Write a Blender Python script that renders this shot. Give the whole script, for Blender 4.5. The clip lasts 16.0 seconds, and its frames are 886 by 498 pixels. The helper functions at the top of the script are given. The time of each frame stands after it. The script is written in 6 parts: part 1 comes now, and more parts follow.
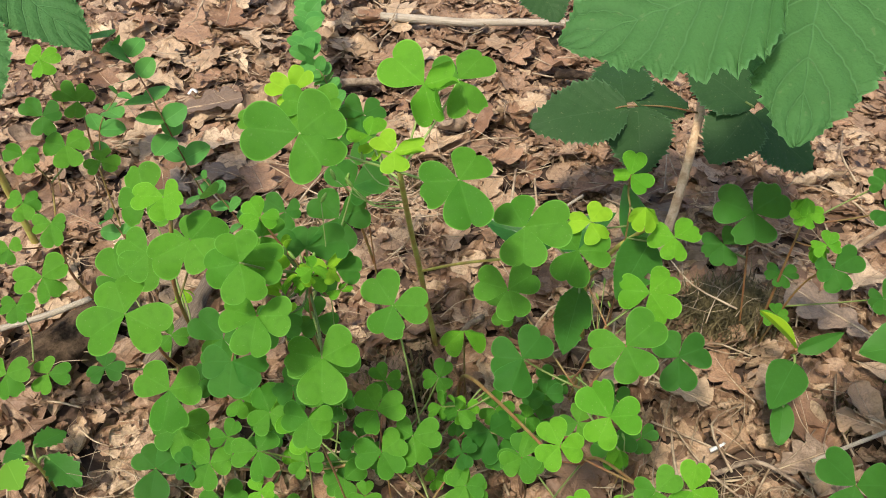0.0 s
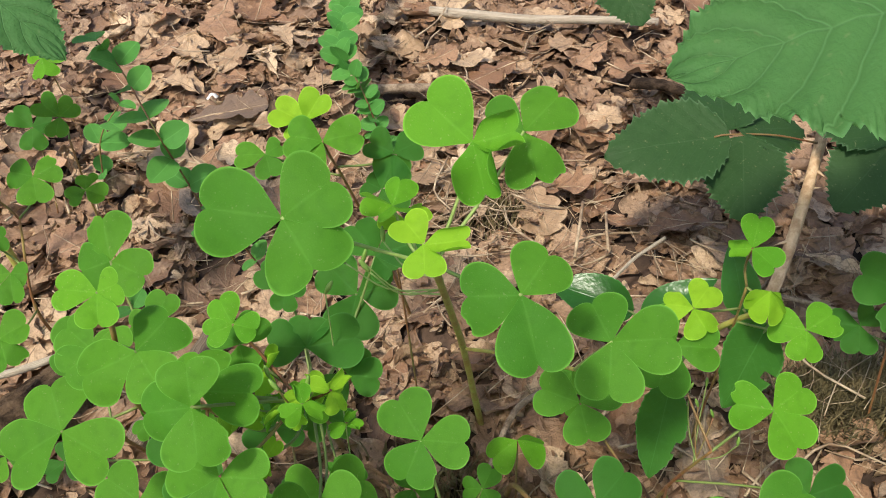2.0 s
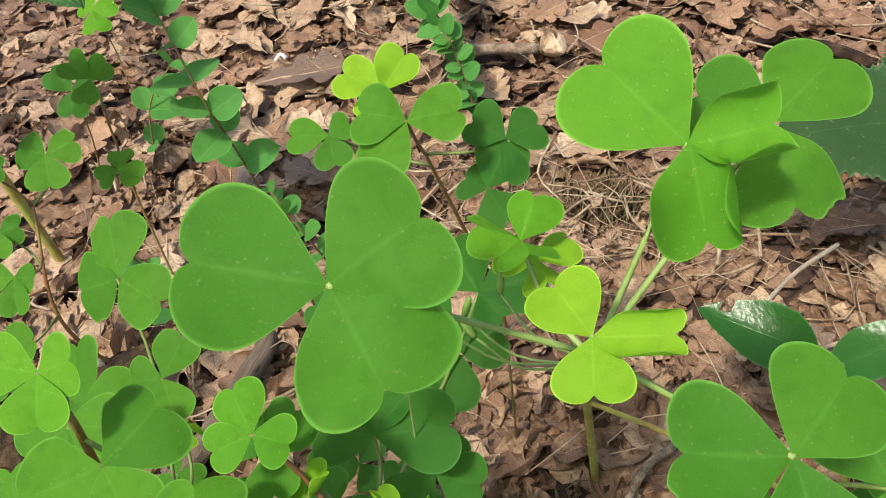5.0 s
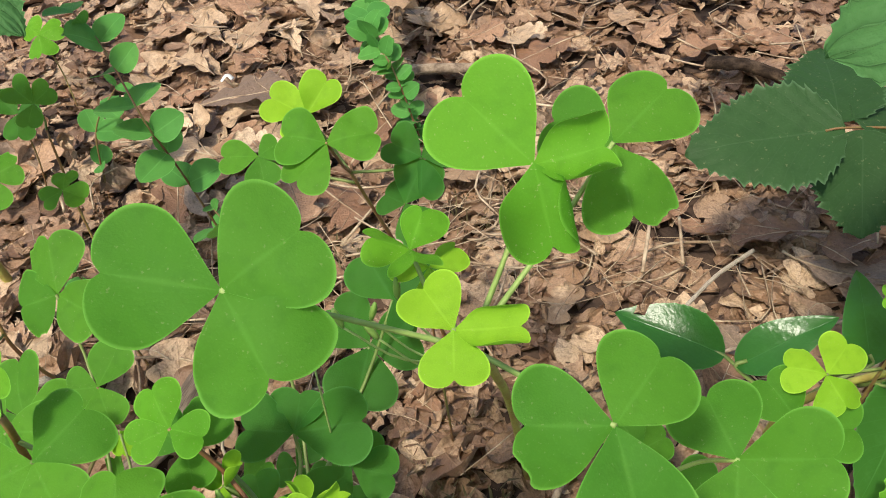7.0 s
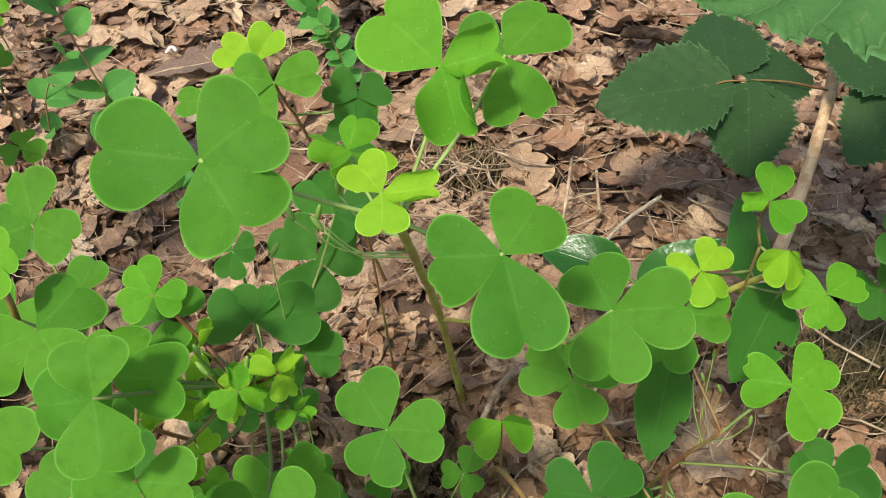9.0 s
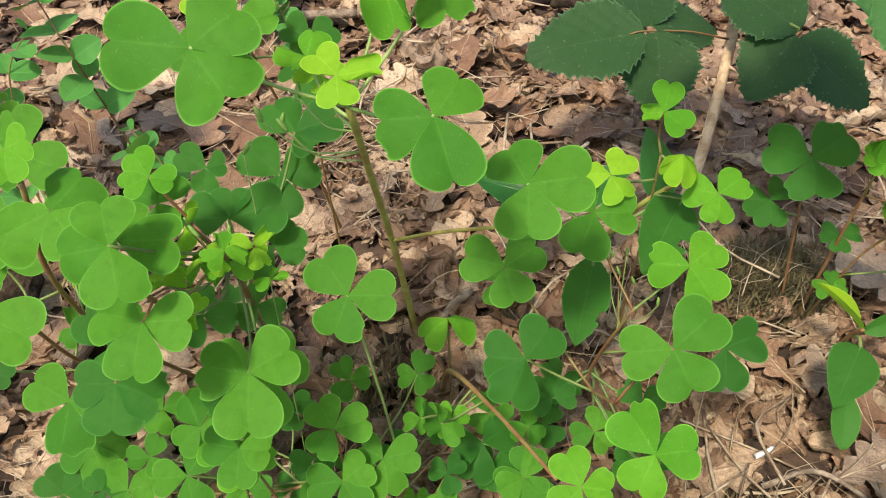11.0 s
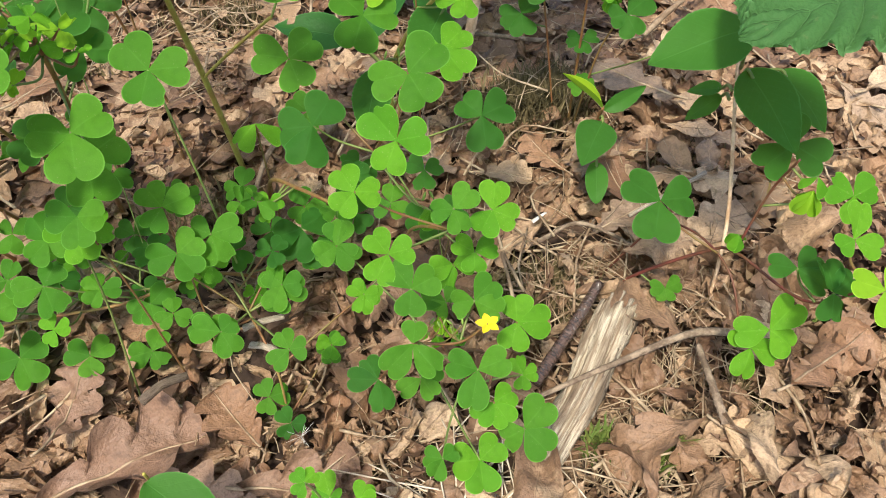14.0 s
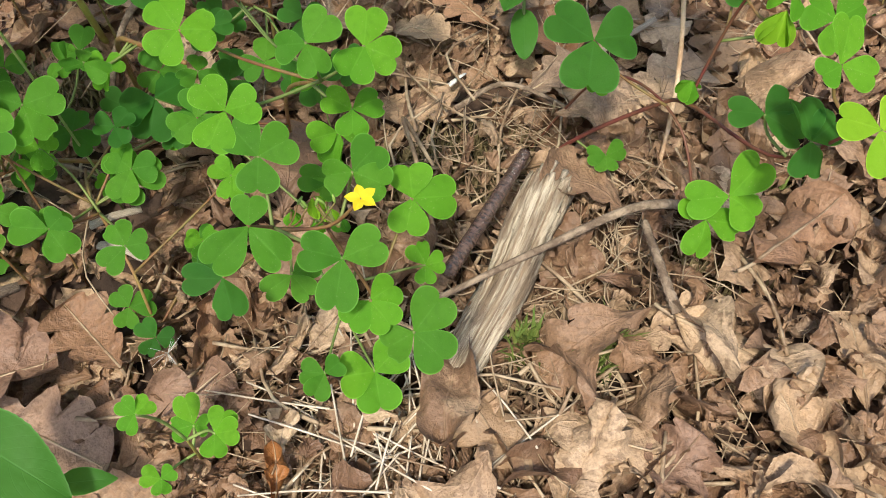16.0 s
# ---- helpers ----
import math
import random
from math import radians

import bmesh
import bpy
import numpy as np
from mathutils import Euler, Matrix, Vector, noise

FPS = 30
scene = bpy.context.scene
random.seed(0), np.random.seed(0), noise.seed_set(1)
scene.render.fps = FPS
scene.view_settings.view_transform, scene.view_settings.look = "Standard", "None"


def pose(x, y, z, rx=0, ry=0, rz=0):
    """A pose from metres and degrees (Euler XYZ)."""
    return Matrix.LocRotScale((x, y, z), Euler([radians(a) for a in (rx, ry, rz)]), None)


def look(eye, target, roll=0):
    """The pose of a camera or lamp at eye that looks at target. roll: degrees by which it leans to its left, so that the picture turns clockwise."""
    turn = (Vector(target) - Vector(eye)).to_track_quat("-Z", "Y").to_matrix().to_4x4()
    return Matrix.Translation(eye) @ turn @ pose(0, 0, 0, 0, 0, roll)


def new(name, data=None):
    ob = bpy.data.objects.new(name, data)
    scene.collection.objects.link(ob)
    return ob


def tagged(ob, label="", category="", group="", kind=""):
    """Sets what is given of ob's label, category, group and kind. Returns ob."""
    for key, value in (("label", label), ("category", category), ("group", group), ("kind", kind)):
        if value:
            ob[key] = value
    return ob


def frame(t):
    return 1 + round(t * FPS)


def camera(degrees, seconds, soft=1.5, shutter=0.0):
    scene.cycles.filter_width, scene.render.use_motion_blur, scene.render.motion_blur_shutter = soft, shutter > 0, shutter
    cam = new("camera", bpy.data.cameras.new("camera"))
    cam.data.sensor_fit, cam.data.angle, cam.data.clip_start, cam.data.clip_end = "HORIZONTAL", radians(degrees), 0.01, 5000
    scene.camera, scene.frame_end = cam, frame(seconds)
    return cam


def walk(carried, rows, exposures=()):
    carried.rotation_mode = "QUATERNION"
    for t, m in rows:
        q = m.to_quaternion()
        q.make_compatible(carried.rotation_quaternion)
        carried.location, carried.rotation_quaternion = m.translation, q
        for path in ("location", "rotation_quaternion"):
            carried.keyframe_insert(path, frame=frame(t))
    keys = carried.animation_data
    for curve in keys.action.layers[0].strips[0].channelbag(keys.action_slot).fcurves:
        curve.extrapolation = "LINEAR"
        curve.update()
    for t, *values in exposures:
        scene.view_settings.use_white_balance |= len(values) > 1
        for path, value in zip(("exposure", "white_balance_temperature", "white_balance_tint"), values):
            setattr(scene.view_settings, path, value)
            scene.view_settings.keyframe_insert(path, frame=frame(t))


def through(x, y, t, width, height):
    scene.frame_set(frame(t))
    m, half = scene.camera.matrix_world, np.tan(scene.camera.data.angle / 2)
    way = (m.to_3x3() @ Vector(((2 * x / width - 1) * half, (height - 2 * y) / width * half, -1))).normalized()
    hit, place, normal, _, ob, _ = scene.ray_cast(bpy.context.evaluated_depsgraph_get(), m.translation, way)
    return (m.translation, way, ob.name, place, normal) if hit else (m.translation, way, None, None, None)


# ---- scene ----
cam = camera(57.9, 16.0, soft=1.0)
PATH = [
    (0, (0.012, 0.003, 0.308), (-0.034, 1.441, -1.082), -2.8),
    (0.5, (0.011, 0.023, 0.301), (-0.065, 1.462, -1.086), -3.3),
    (1, (0.01, 0.042, 0.293), (-0.114, 1.475, -1.097), -4.0),
    (1.5, (0.01, 0.061, 0.285), (-0.137, 1.479, -1.118), -4.2),
    (2, (0.01, 0.078, 0.277), (-0.159, 1.485, -1.134), -4.7),
    (2.5, (0.011, 0.091, 0.269), (-0.177, 1.482, -1.155), -5.2),
    (3, (0.008, 0.105, 0.259), (-0.227, 1.475, -1.18), -6.4),
    (3.5, (0.003, 0.117, 0.25), (-0.291, 1.462, -1.2), -7.7),
    (3.7, (0.0, 0.12, 0.247), (-0.31, 1.462, -1.204), -8.0),
    (4.75, (-0.007, 0.134, 0.237), (-0.368, 1.461, -1.220), -9.0),
    (5.8, (-0.005, 0.138, 0.237), (-0.358, 1.46, -1.221), -9.0),
    (6, (-0.003, 0.138, 0.239), (-0.348, 1.463, -1.219), -8.9),
    (6.5, (0.001, 0.136, 0.241), (-0.31, 1.481, -1.206), -8.0),
    (7, (0.005, 0.128, 0.245), (-0.268, 1.489, -1.195), -7.3),
    (7.5, (0.007, 0.121, 0.248), (-0.227, 1.48, -1.201), -6.5),
    (8, (0.008, 0.114, 0.249), (-0.184, 1.47, -1.209), -5.6),
    (8.5, (0.009, 0.107, 0.25), (-0.153, 1.456, -1.218), -5.1),
    (9, (0.011, 0.097, 0.254), (-0.123, 1.448, -1.214), -4.4),
    (9.2, (0.011, 0.093, 0.255), (-0.109, 1.443, -1.216), -4.0),
    (11.3, (0.014, 0.049, 0.26), (0.01, 1.404, -1.211), -3.5),
    (11.5, (0.014, 0.043, 0.26), (0.021, 1.395, -1.213), -3.8),
    (12, (0.013, 0.026, 0.264), (0.083, 1.381, -1.205), -2.6),
    (12.5, (0.015, 0.009, 0.268), (0.12, 1.361, -1.202), -3.0),
    (13, (0.019, -0.004, 0.266), (0.166, 1.314, -1.231), -3.0),
    (13.5, (0.025, -0.017, 0.264), (0.215, 1.282, -1.245), -2.8),
    (14, (0.032, -0.024, 0.257), (0.298, 1.232, -1.276), -1.1),
    (14.5, (0.041, -0.025, 0.248), (0.359, 1.176, -1.319), 0.1),
    (15, (0.048, -0.02, 0.237), (0.381, 1.12, -1.372), 0.3),
    (15.5, (0.051, -0.011, 0.225), (0.348, 1.079, -1.425), -0.7),
    (16, (0.058, -0.004, 0.209), (0.359, 1.042, -1.469), -0.2),
]
walk(cam, [(t, look(eye, target, roll)) for t, eye, target, roll in PATH], exposures=[(0.0, 0.70), (2.5, 0.60), (6.0, 0.68), (9.0, 0.68), (13.0, 0.87), (16.0, 0.62)])

# ---- world, sun ----
world = bpy.data.worlds.new("sky")
scene.world = world
world.use_nodes = True
wn = world.node_tree
wn.nodes.clear()
sky = wn.nodes.new("ShaderNodeTexSky")
sky.sky_type, sky.sun_disc = "NISHITA", False
SUN_ELEVATION, SUN_TURN = radians(62), radians(210)
sky.sun_elevation, sky.sun_rotation = SUN_ELEVATION, SUN_TURN
sky.air_density, sky.dust_density = 1.0, 3.0
bg = wn.nodes.new("ShaderNodeBackground")
bg.inputs["Strength"].default_value = 0.150
wo = wn.nodes.new("ShaderNodeOutputWorld")
wn.links.new(sky.outputs[0], bg.inputs["Color"])
wn.links.new(bg.outputs[0], wo.inputs["Surface"])
sun = new("sun", bpy.data.lights.new("sun", "SUN"))
sun.data.energy, sun.data.angle, sun.data.color = 2.95, radians(6), (1.0, 0.92, 0.78)
sun.matrix_world = look((0, 0, 0), (-math.sin(SUN_TURN) * math.cos(SUN_ELEVATION),
                                    -math.cos(SUN_TURN) * math.cos(SUN_ELEVATION), -math.sin(SUN_ELEVATION)))


# ---- materials ----
class Nodes:
    """Short hand for a node material."""

    def __init__(self, name):
        self.m = bpy.data.materials.new(name)
        self.m.use_nodes = True
        self.t = self.m.node_tree
        self.t.nodes.clear()

    def add(self, kind, values=(), links=(), operation="", data_type="", interpolation_type=""):
        n = self.t.nodes.new(kind)
        if operation:
            n.operation = operation
        if data_type:
            n.data_type = data_type
        if interpolation_type:
            n.interpolation_type = interpolation_type
        for k, v in values:
            n.inputs[k].default_value = v
        for k, out in links:
            self.t.links.new(out, n.inputs[k])
        return n

    def math(self, op, a, b=0.0, c=0.0):
        n = self.add("ShaderNodeMath", operation=op)
        for i, x in enumerate((a, b, c)):
            if isinstance(x, (int, float)):
                n.inputs[i].default_value = x
            else:
                self.t.links.new(x, n.inputs[i])
        return n.outputs[0]

    def mix(self, fac, a, b):
        n = self.add("ShaderNodeMix", data_type="RGBA")
        for i, x in ((0, fac), (6, a), (7, b)):
            if isinstance(x, (int, float)):
                n.inputs[i].default_value = x
            elif isinstance(x, tuple):
                n.inputs[i].default_value = (*x, 1)
            else:
                self.t.links.new(x, n.inputs[i])
        return n.outputs[2]

    def noise(self, scale, detail=4.0, coords=None, rough=0.55):
        n = self.add("ShaderNodeTexNoise", (("Scale", scale), ("Detail", detail), ("Roughness", rough)))
        if coords is not None:
            self.t.links.new(coords, n.inputs["Vector"])
        return n.outputs["Fac"]

    def step(self, x, lo, hi):
        n = self.add("ShaderNodeMapRange", (("From Min", lo), ("From Max", hi)), (("Value", x),), interpolation_type="SMOOTHSTEP")
        return n.outputs[0]

    def out(self, surface):
        self.add("ShaderNodeOutputMaterial", links=(("Surface", surface),))
        return self.m


def leaf_material(name, base, other, rough=0.52, through=0.43, glow=(0.285, 0.555, 0.055), vein=0.20, ribs=0.0, spots=0.0, unit=4.0, gloss=0.07, bump_by=0.22, deep=0.001, rib_width=0.07, pucker=0.0, pairs=9.0):
    """A living leaf: two greens by the piece, blotches, a paler midrib, side veins, and light through the blade."""
    k = Nodes(name)
    co = k.add("ShaderNodeTexCoord")
    uv = k.add("ShaderNodeSeparateXYZ", links=(("Vector", co.outputs["UV"]),))
    rnd = k.add("ShaderNodeObjectInfo").outputs["Random"]
    side = k.math("ABSOLUTE", k.math("MULTIPLY_ADD", uv.outputs[1], 2.0, -1.0))
    blotch = k.noise(unit, 5, co.outputs["Object"])
    fine = k.noise(unit * 9, 3, co.outputs["Object"])
    col = k.mix(rnd, base, other)
    dark = tuple(c * 0.72 for c in base)
    col = k.mix(k.math("MULTIPLY", k.step(blotch, 0.45, 0.75), 0.4), col, dark)
    pale = tuple(min(1, c * 1.5 + 0.03) for c in other)
    col = k.mix(k.math("MULTIPLY", k.step(fine, 0.5, 0.8), 0.16), col, pale)
    rib = k.math("SUBTRACT", 1.0, k.step(side, 0.0, rib_width))
    wavy = k.math("MULTIPLY", k.math("SUBTRACT", k.noise(unit * 0.8, 2, co.outputs["Object"]), 0.5), 0.05)
    fan = k.math("FRACT", k.math("MULTIPLY", k.math("ADD", k.math("SUBTRACT", uv.outputs[0], k.math("MULTIPLY", side, 0.30)), wavy), pairs))
    ridge = k.math("ABSOLUTE", k.math("SUBTRACT", fan, 0.5))
    line = k.math("MULTIPLY", k.math("SUBTRACT", 1.0, k.step(ridge, 0.0, 0.06)), ribs)
    lines = k.math("MAXIMUM", k.math("MULTIPLY", rib, vein), line)
    col = k.mix(lines, col, pale)
    col = k.mix(k.math("MULTIPLY", k.step(side, 0.93, 1.0), 0.8), col, pale)
    if spots:
        speck = k.noise(unit * 5, 2, co.outputs["Object"])
        col = k.mix(k.math("MULTIPLY", k.step(speck, 0.66, 0.74), spots), col, (0.42, 0.40, 0.20))
    height = k.math("ADD", k.math("MULTIPLY", fine, 0.5), k.math("MULTIPLY", lines, -0.6))
    if pucker:
        # pleat shading painted in: colour darkens in the creases beside the side veins
        col = k.mix(k.math("MULTIPLY", k.math("SUBTRACT", 1.0, k.step(ridge, 0.03, 0.26)), 0.8 * pucker), col, dark)
        col = k.mix(k.math("MULTIPLY", k.math("SUBTRACT", 1.0, k.step(ridge, 0.0, 0.05)), 0.7 * ribs), col, pale)
        cells = k.add("ShaderNodeTexVoronoi", (("Scale", unit * 9),), (("Vector", co.outputs["Object"]),)).outputs["Distance"]
        height = k.math("ADD", height, k.math("MULTIPLY", k.math("ADD", k.math("MULTIPLY", ridge, 1.6), k.math("MULTIPLY", cells, -0.5)), pucker))
    bump = k.add("ShaderNodeBump", (("Strength", bump_by), ("Distance", deep)), (("Height", height),))
    p = k.add("ShaderNodeBsdfPrincipled", (("Roughness", rough), ("Specular IOR Level", gloss)), (("Base Color", col), ("Normal", bump.outputs[0])))
    tcol = k.mix(0.5, col, glow)
    tr = k.add("ShaderNodeBsdfTranslucent", links=(("Color", tcol), ("Normal", bump.outputs[0])))
    mx = k.add("ShaderNodeMixShader", (("Fac", through),))
    k.t.links.new(p.outputs[0], mx.inputs[1])
    k.t.links.new(tr.outputs[0], mx.inputs[2])
    return k.out(mx.outputs[0])


def litter_material(name, a, b, c, island=False, rough=0.5):
    """Dead leaf: three browns by the piece, broad stains, freckles, faint veins and papery relief."""
    k = Nodes(name)
    co = k.add("ShaderNodeTexCoord")
    uv = k.add("ShaderNodeSeparateXYZ", links=(("Vector", co.outputs["UV"]),))
    geo = k.add("ShaderNodeNewGeometry")
    rnd = geo.outputs["Random Per Island"] if island else k.add("ShaderNodeObjectInfo").outputs["Random"]
    pos = geo.outputs["Position"]
    side = k.math("ABSOLUTE", k.math("MULTIPLY_ADD", uv.outputs[1], 2.0, -1.0))
    broad = k.noise(34, 4, pos, 0.6)
    blotch = k.noise(95, 5, pos, 0.65)
    mottle = k.noise(330, 4, pos, 0.6)
    fine = k.noise(1100, 3, pos)
    tone = k.math("FRACT", k.math("MULTIPLY", rnd, 7.31))
    col = k.mix(k.step(rnd, 0.0, 0.55), a, b)
    col = k.mix(k.step(rnd, 0.60, 1.0), col, c)
    col = k.mix(k.math("MULTIPLY", k.step(broad, 0.50, 0.70), 0.35), col, tuple(x * 0.55 for x in a))
    col = k.mix(k.math("MULTIPLY", k.step(blotch, 0.52, 0.66), k.math("MULTIPLY", tone, 0.75)), col, tuple(min(1, x * 1.15) for x in c))
    col = k.mix(k.math("MULTIPLY", k.math("SUBTRACT", 1.0, k.step(blotch, 0.32, 0.44)), 0.45), col, tuple(x * 0.55 for x in a))
    col = k.mix(k.math("MULTIPLY", k.step(mottle, 0.52, 0.64), 0.6), col, tuple(x * 0.55 for x in b))
    grain = k.math("MULTIPLY", k.step(fine, 0.42, 0.70), 0.35)
    col = k.mix(grain, col, tuple(x * 0.6 for x in a))
    sway = k.math("MULTIPLY", k.math("SUBTRACT", blotch, 0.5), 0.12)
    rib = k.math("SUBTRACT", 1.0, k.step(k.math("ADD", side, k.math("MULTIPLY", sway, 0.3)), 0.01, 0.05))
    fan = k.math("FRACT", k.math("MULTIPLY", k.math("ADD", k.math("SUBTRACT", uv.outputs[0], k.math("MULTIPLY", side, 0.3)), sway), 6.0))
    line = k.math("SUBTRACT", 1.0, k.step(k.math("ABSOLUTE", k.math("SUBTRACT", fan, 0.5)), 0.01, 0.07))
    lines = k.math("MAXIMUM", rib, k.math("MULTIPLY", line, 0.4))
    col = k.mix(k.math("MULTIPLY", lines, k.math("MULTIPLY", tone, 0.22)), col, tuple(min(1, x * 1.05) for x in c))
    pleat = k.math("MULTIPLY", k.math("ABSOLUTE", k.math("SUBTRACT", fan, 0.5)), -0.18)
    h = k.math("ADD", k.math("MULTIPLY", blotch, 0.9), k.math("ADD", k.math("ADD", k.math("MULTIPLY", fine, 0.12), k.math("MULTIPLY", mottle, 0.5)), k.math("ADD", k.math("MULTIPLY", lines, 0.10), pleat)))
    bump = k.add("ShaderNodeBump", (("Strength", 0.8), ("Distance", 0.0024)), (("Height", h),))
    p = k.add("ShaderNodeBsdfPrincipled", (("Roughness", rough), ("Specular IOR Level", 0.45)), (("Base Color", col), ("Normal", bump.outputs[0])))
    tr = k.add("ShaderNodeBsdfTranslucent", links=(("Color", col),))
    mx = k.add("ShaderNodeMixShader", (("Fac", 0.12),))
    k.t.links.new(p.outputs[0], mx.inputs[1])
    k.t.links.new(tr.outputs[0], mx.inputs[2])
    return k.out(mx.outputs[0])


def stem_material(name, a, b, rough=0.5, scale=60.0, bump=0.3, stretch=(1, 1, 1), detail=5, gloss=0.35):
    """Stem, twig, bark or soil: two colours in stretched noise, with relief."""
    k = Nodes(name)
    geo = k.add("ShaderNodeNewGeometry")
    co = k.add("ShaderNodeTexCoord")
    rnd = k.add("ShaderNodeObjectInfo").outputs["Random"]
    m = k.add("ShaderNodeMapping", (("Scale", stretch),), (("Vector", co.outputs["UV"] if stretch != (1, 1, 1) else geo.outputs["Position"]),))
    n1 = k.noise(scale, detail, m.outputs[0], 0.65)
    n2 = k.noise(scale * 6, 4, m.outputs[0])
    f = k.math("ADD", k.step(n1, 0.36, 0.66), k.math("MULTIPLY", k.math("SUBTRACT", n2, 0.5), 0.8))
    col = k.mix(f, a, b)
    col = k.mix(k.math("MULTIPLY", rnd, 0.25), col, tuple(x * 0.7 for x in a))
    bp = k.add("ShaderNodeBump", (("Strength", bump), ("Distance", 0.002)), (("Height", k.math("ADD", n1, k.math("MULTIPLY", n2, 0.5))),))
    p = k.add("ShaderNodeBsdfPrincipled", (("Roughness", rough), ("Specular IOR Level", gloss)), (("Base Color", col), ("Normal", bp.outputs[0])))
    return k.out(p.outputs[0])


def split_wood(name):
    """Weathered split wood: cream and brown streaks along the grain, with dark cracks and grey stains."""
    k = Nodes(name)
    co = k.add("ShaderNodeTexCoord")

    def grain(scale, along, across, detail=4, rough=0.6):
        return k.noise(scale, detail, k.add("ShaderNodeMapping", (("Scale", (along, across, 1)),), (("Vector", co.outputs["UV"]),)).outputs[0], rough)

    fine, streak, broad, spots = grain(4, 1.3, 26, 5, 0.7), grain(4, 0.7, 9), grain(3, 1.1, 2.6), grain(14, 1.6, 3, 3)
    col = k.mix(k.step(streak, 0.38, 0.64), (0.320, 0.230, 0.145), (0.740, 0.645, 0.480))
    col = k.mix(k.math("MULTIPLY", k.step(fine, 0.50, 0.66), 0.55), col, (0.250, 0.175, 0.105))
    col = k.mix(k.math("MULTIPLY", k.step(broad, 0.46, 0.60), 0.70), col, (0.210, 0.155, 0.105))
    col = k.mix(k.math("SUBTRACT", 1.0, k.step(streak, 0.27, 0.36)), col, (0.050, 0.034, 0.022))
    col = k.mix(k.math("MULTIPLY", k.step(spots, 0.60, 0.70), 0.6), col, (0.150, 0.100, 0.060))
    bp = k.add("ShaderNodeBump", (("Strength", 1.0), ("Distance", 0.0025)), (("Height", k.math("ADD", streak, k.math("ADD", k.math("MULTIPLY", fine, -0.5), k.math("MULTIPLY", spots, 0.2)))),))
    p = k.add("ShaderNodeBsdfPrincipled", (("Roughness", 0.8), ("Specular IOR Level", 0.25)), (("Base Color", col), ("Normal", bp.outputs[0])))
    return k.out(p.outputs[0])


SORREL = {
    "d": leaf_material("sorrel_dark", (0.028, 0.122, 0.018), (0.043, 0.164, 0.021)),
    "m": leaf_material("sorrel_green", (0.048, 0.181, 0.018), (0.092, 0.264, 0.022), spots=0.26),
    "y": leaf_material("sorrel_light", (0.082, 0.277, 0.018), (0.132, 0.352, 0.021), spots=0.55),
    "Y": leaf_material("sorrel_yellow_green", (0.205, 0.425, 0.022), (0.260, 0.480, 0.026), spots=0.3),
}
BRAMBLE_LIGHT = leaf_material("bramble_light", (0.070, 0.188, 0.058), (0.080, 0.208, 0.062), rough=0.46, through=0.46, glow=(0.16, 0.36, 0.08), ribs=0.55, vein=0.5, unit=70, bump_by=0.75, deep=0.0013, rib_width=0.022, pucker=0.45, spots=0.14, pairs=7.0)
# lower leaves: base green darkened to carry the shade of the leaves above
BRAMBLE_SHADED = leaf_material("bramble_shaded", (0.024, 0.062, 0.018), (0.031, 0.076, 0.022), rough=0.55, gloss=0.13, through=0.2, glow=(0.06, 0.2, 0.04), ribs=0.06, vein=0.22, spots=0.16, unit=110, bump_by=0.25, deep=0.0008, rib_width=0.03, pucker=0.12, pairs=7.0)
GLOSSY = leaf_material("evergreen_leaf", (0.022, 0.105, 0.018), (0.028, 0.125, 0.020), rough=0.22, through=0.28, ribs=0.04, vein=0.3, gloss=0.22, bump_by=0.35, unit=60, rib_width=0.04)
PLAIN_LEAF = leaf_material("soft_leaf", (0.036, 0.140, 0.020), (0.048, 0.170, 0.024), rough=0.42, through=0.38, ribs=0.10, vein=0.4, gloss=0.08, bump_by=0.25, unit=40, rib_width=0.04)
CREEPER_LEAF = leaf_material("creeper_leaf", (0.066, 0.225, 0.048), (0.090, 0.270, 0.052), rough=0.45, through=0.3, vein=0.35)
SHOOT = leaf_material("new_shoot", (0.300, 0.470, 0.020), (0.250, 0.430, 0.022), rough=0.3, vein=0.4)
SHOOT_SOFT = leaf_material("soft_shoot", (0.120, 0.300, 0.030), (0.150, 0.340, 0.034), vein=0.3)
STEM_GREEN = stem_material("stem_green", (0.31, 0.23, 0.060), (0.38, 0.40, 0.085), scale=90)
STEM_CRIMSON = stem_material("stem_crimson", (0.140, 0.034, 0.026), (0.135, 0.072, 0.034))
STEM_RED = stem_material("stem_red", (0.230, 0.095, 0.040), (0.260, 0.205, 0.060))
STALK_GREEN = stem_material("stalk_green", (0.130, 0.190, 0.045), (0.190, 0.230, 0.065))
BUD_GREEN = stem_material("bud_green", (0.13, 0.25, 0.04), (0.22, 0.34, 0.07))
PETIOLE_GREEN = stem_material("petiole_green", (0.20, 0.29, 0.07), (0.30, 0.40, 0.12))
STALK_RED = stem_material("stalk_red", (0.190, 0.080, 0.036), (0.190, 0.165, 0.050))
PETAL = leaf_material("petal_yellow", (0.85, 0.66, 0.03), (0.88, 0.70, 0.05), glow=(0.9, 0.7, 0.02), vein=0.1)
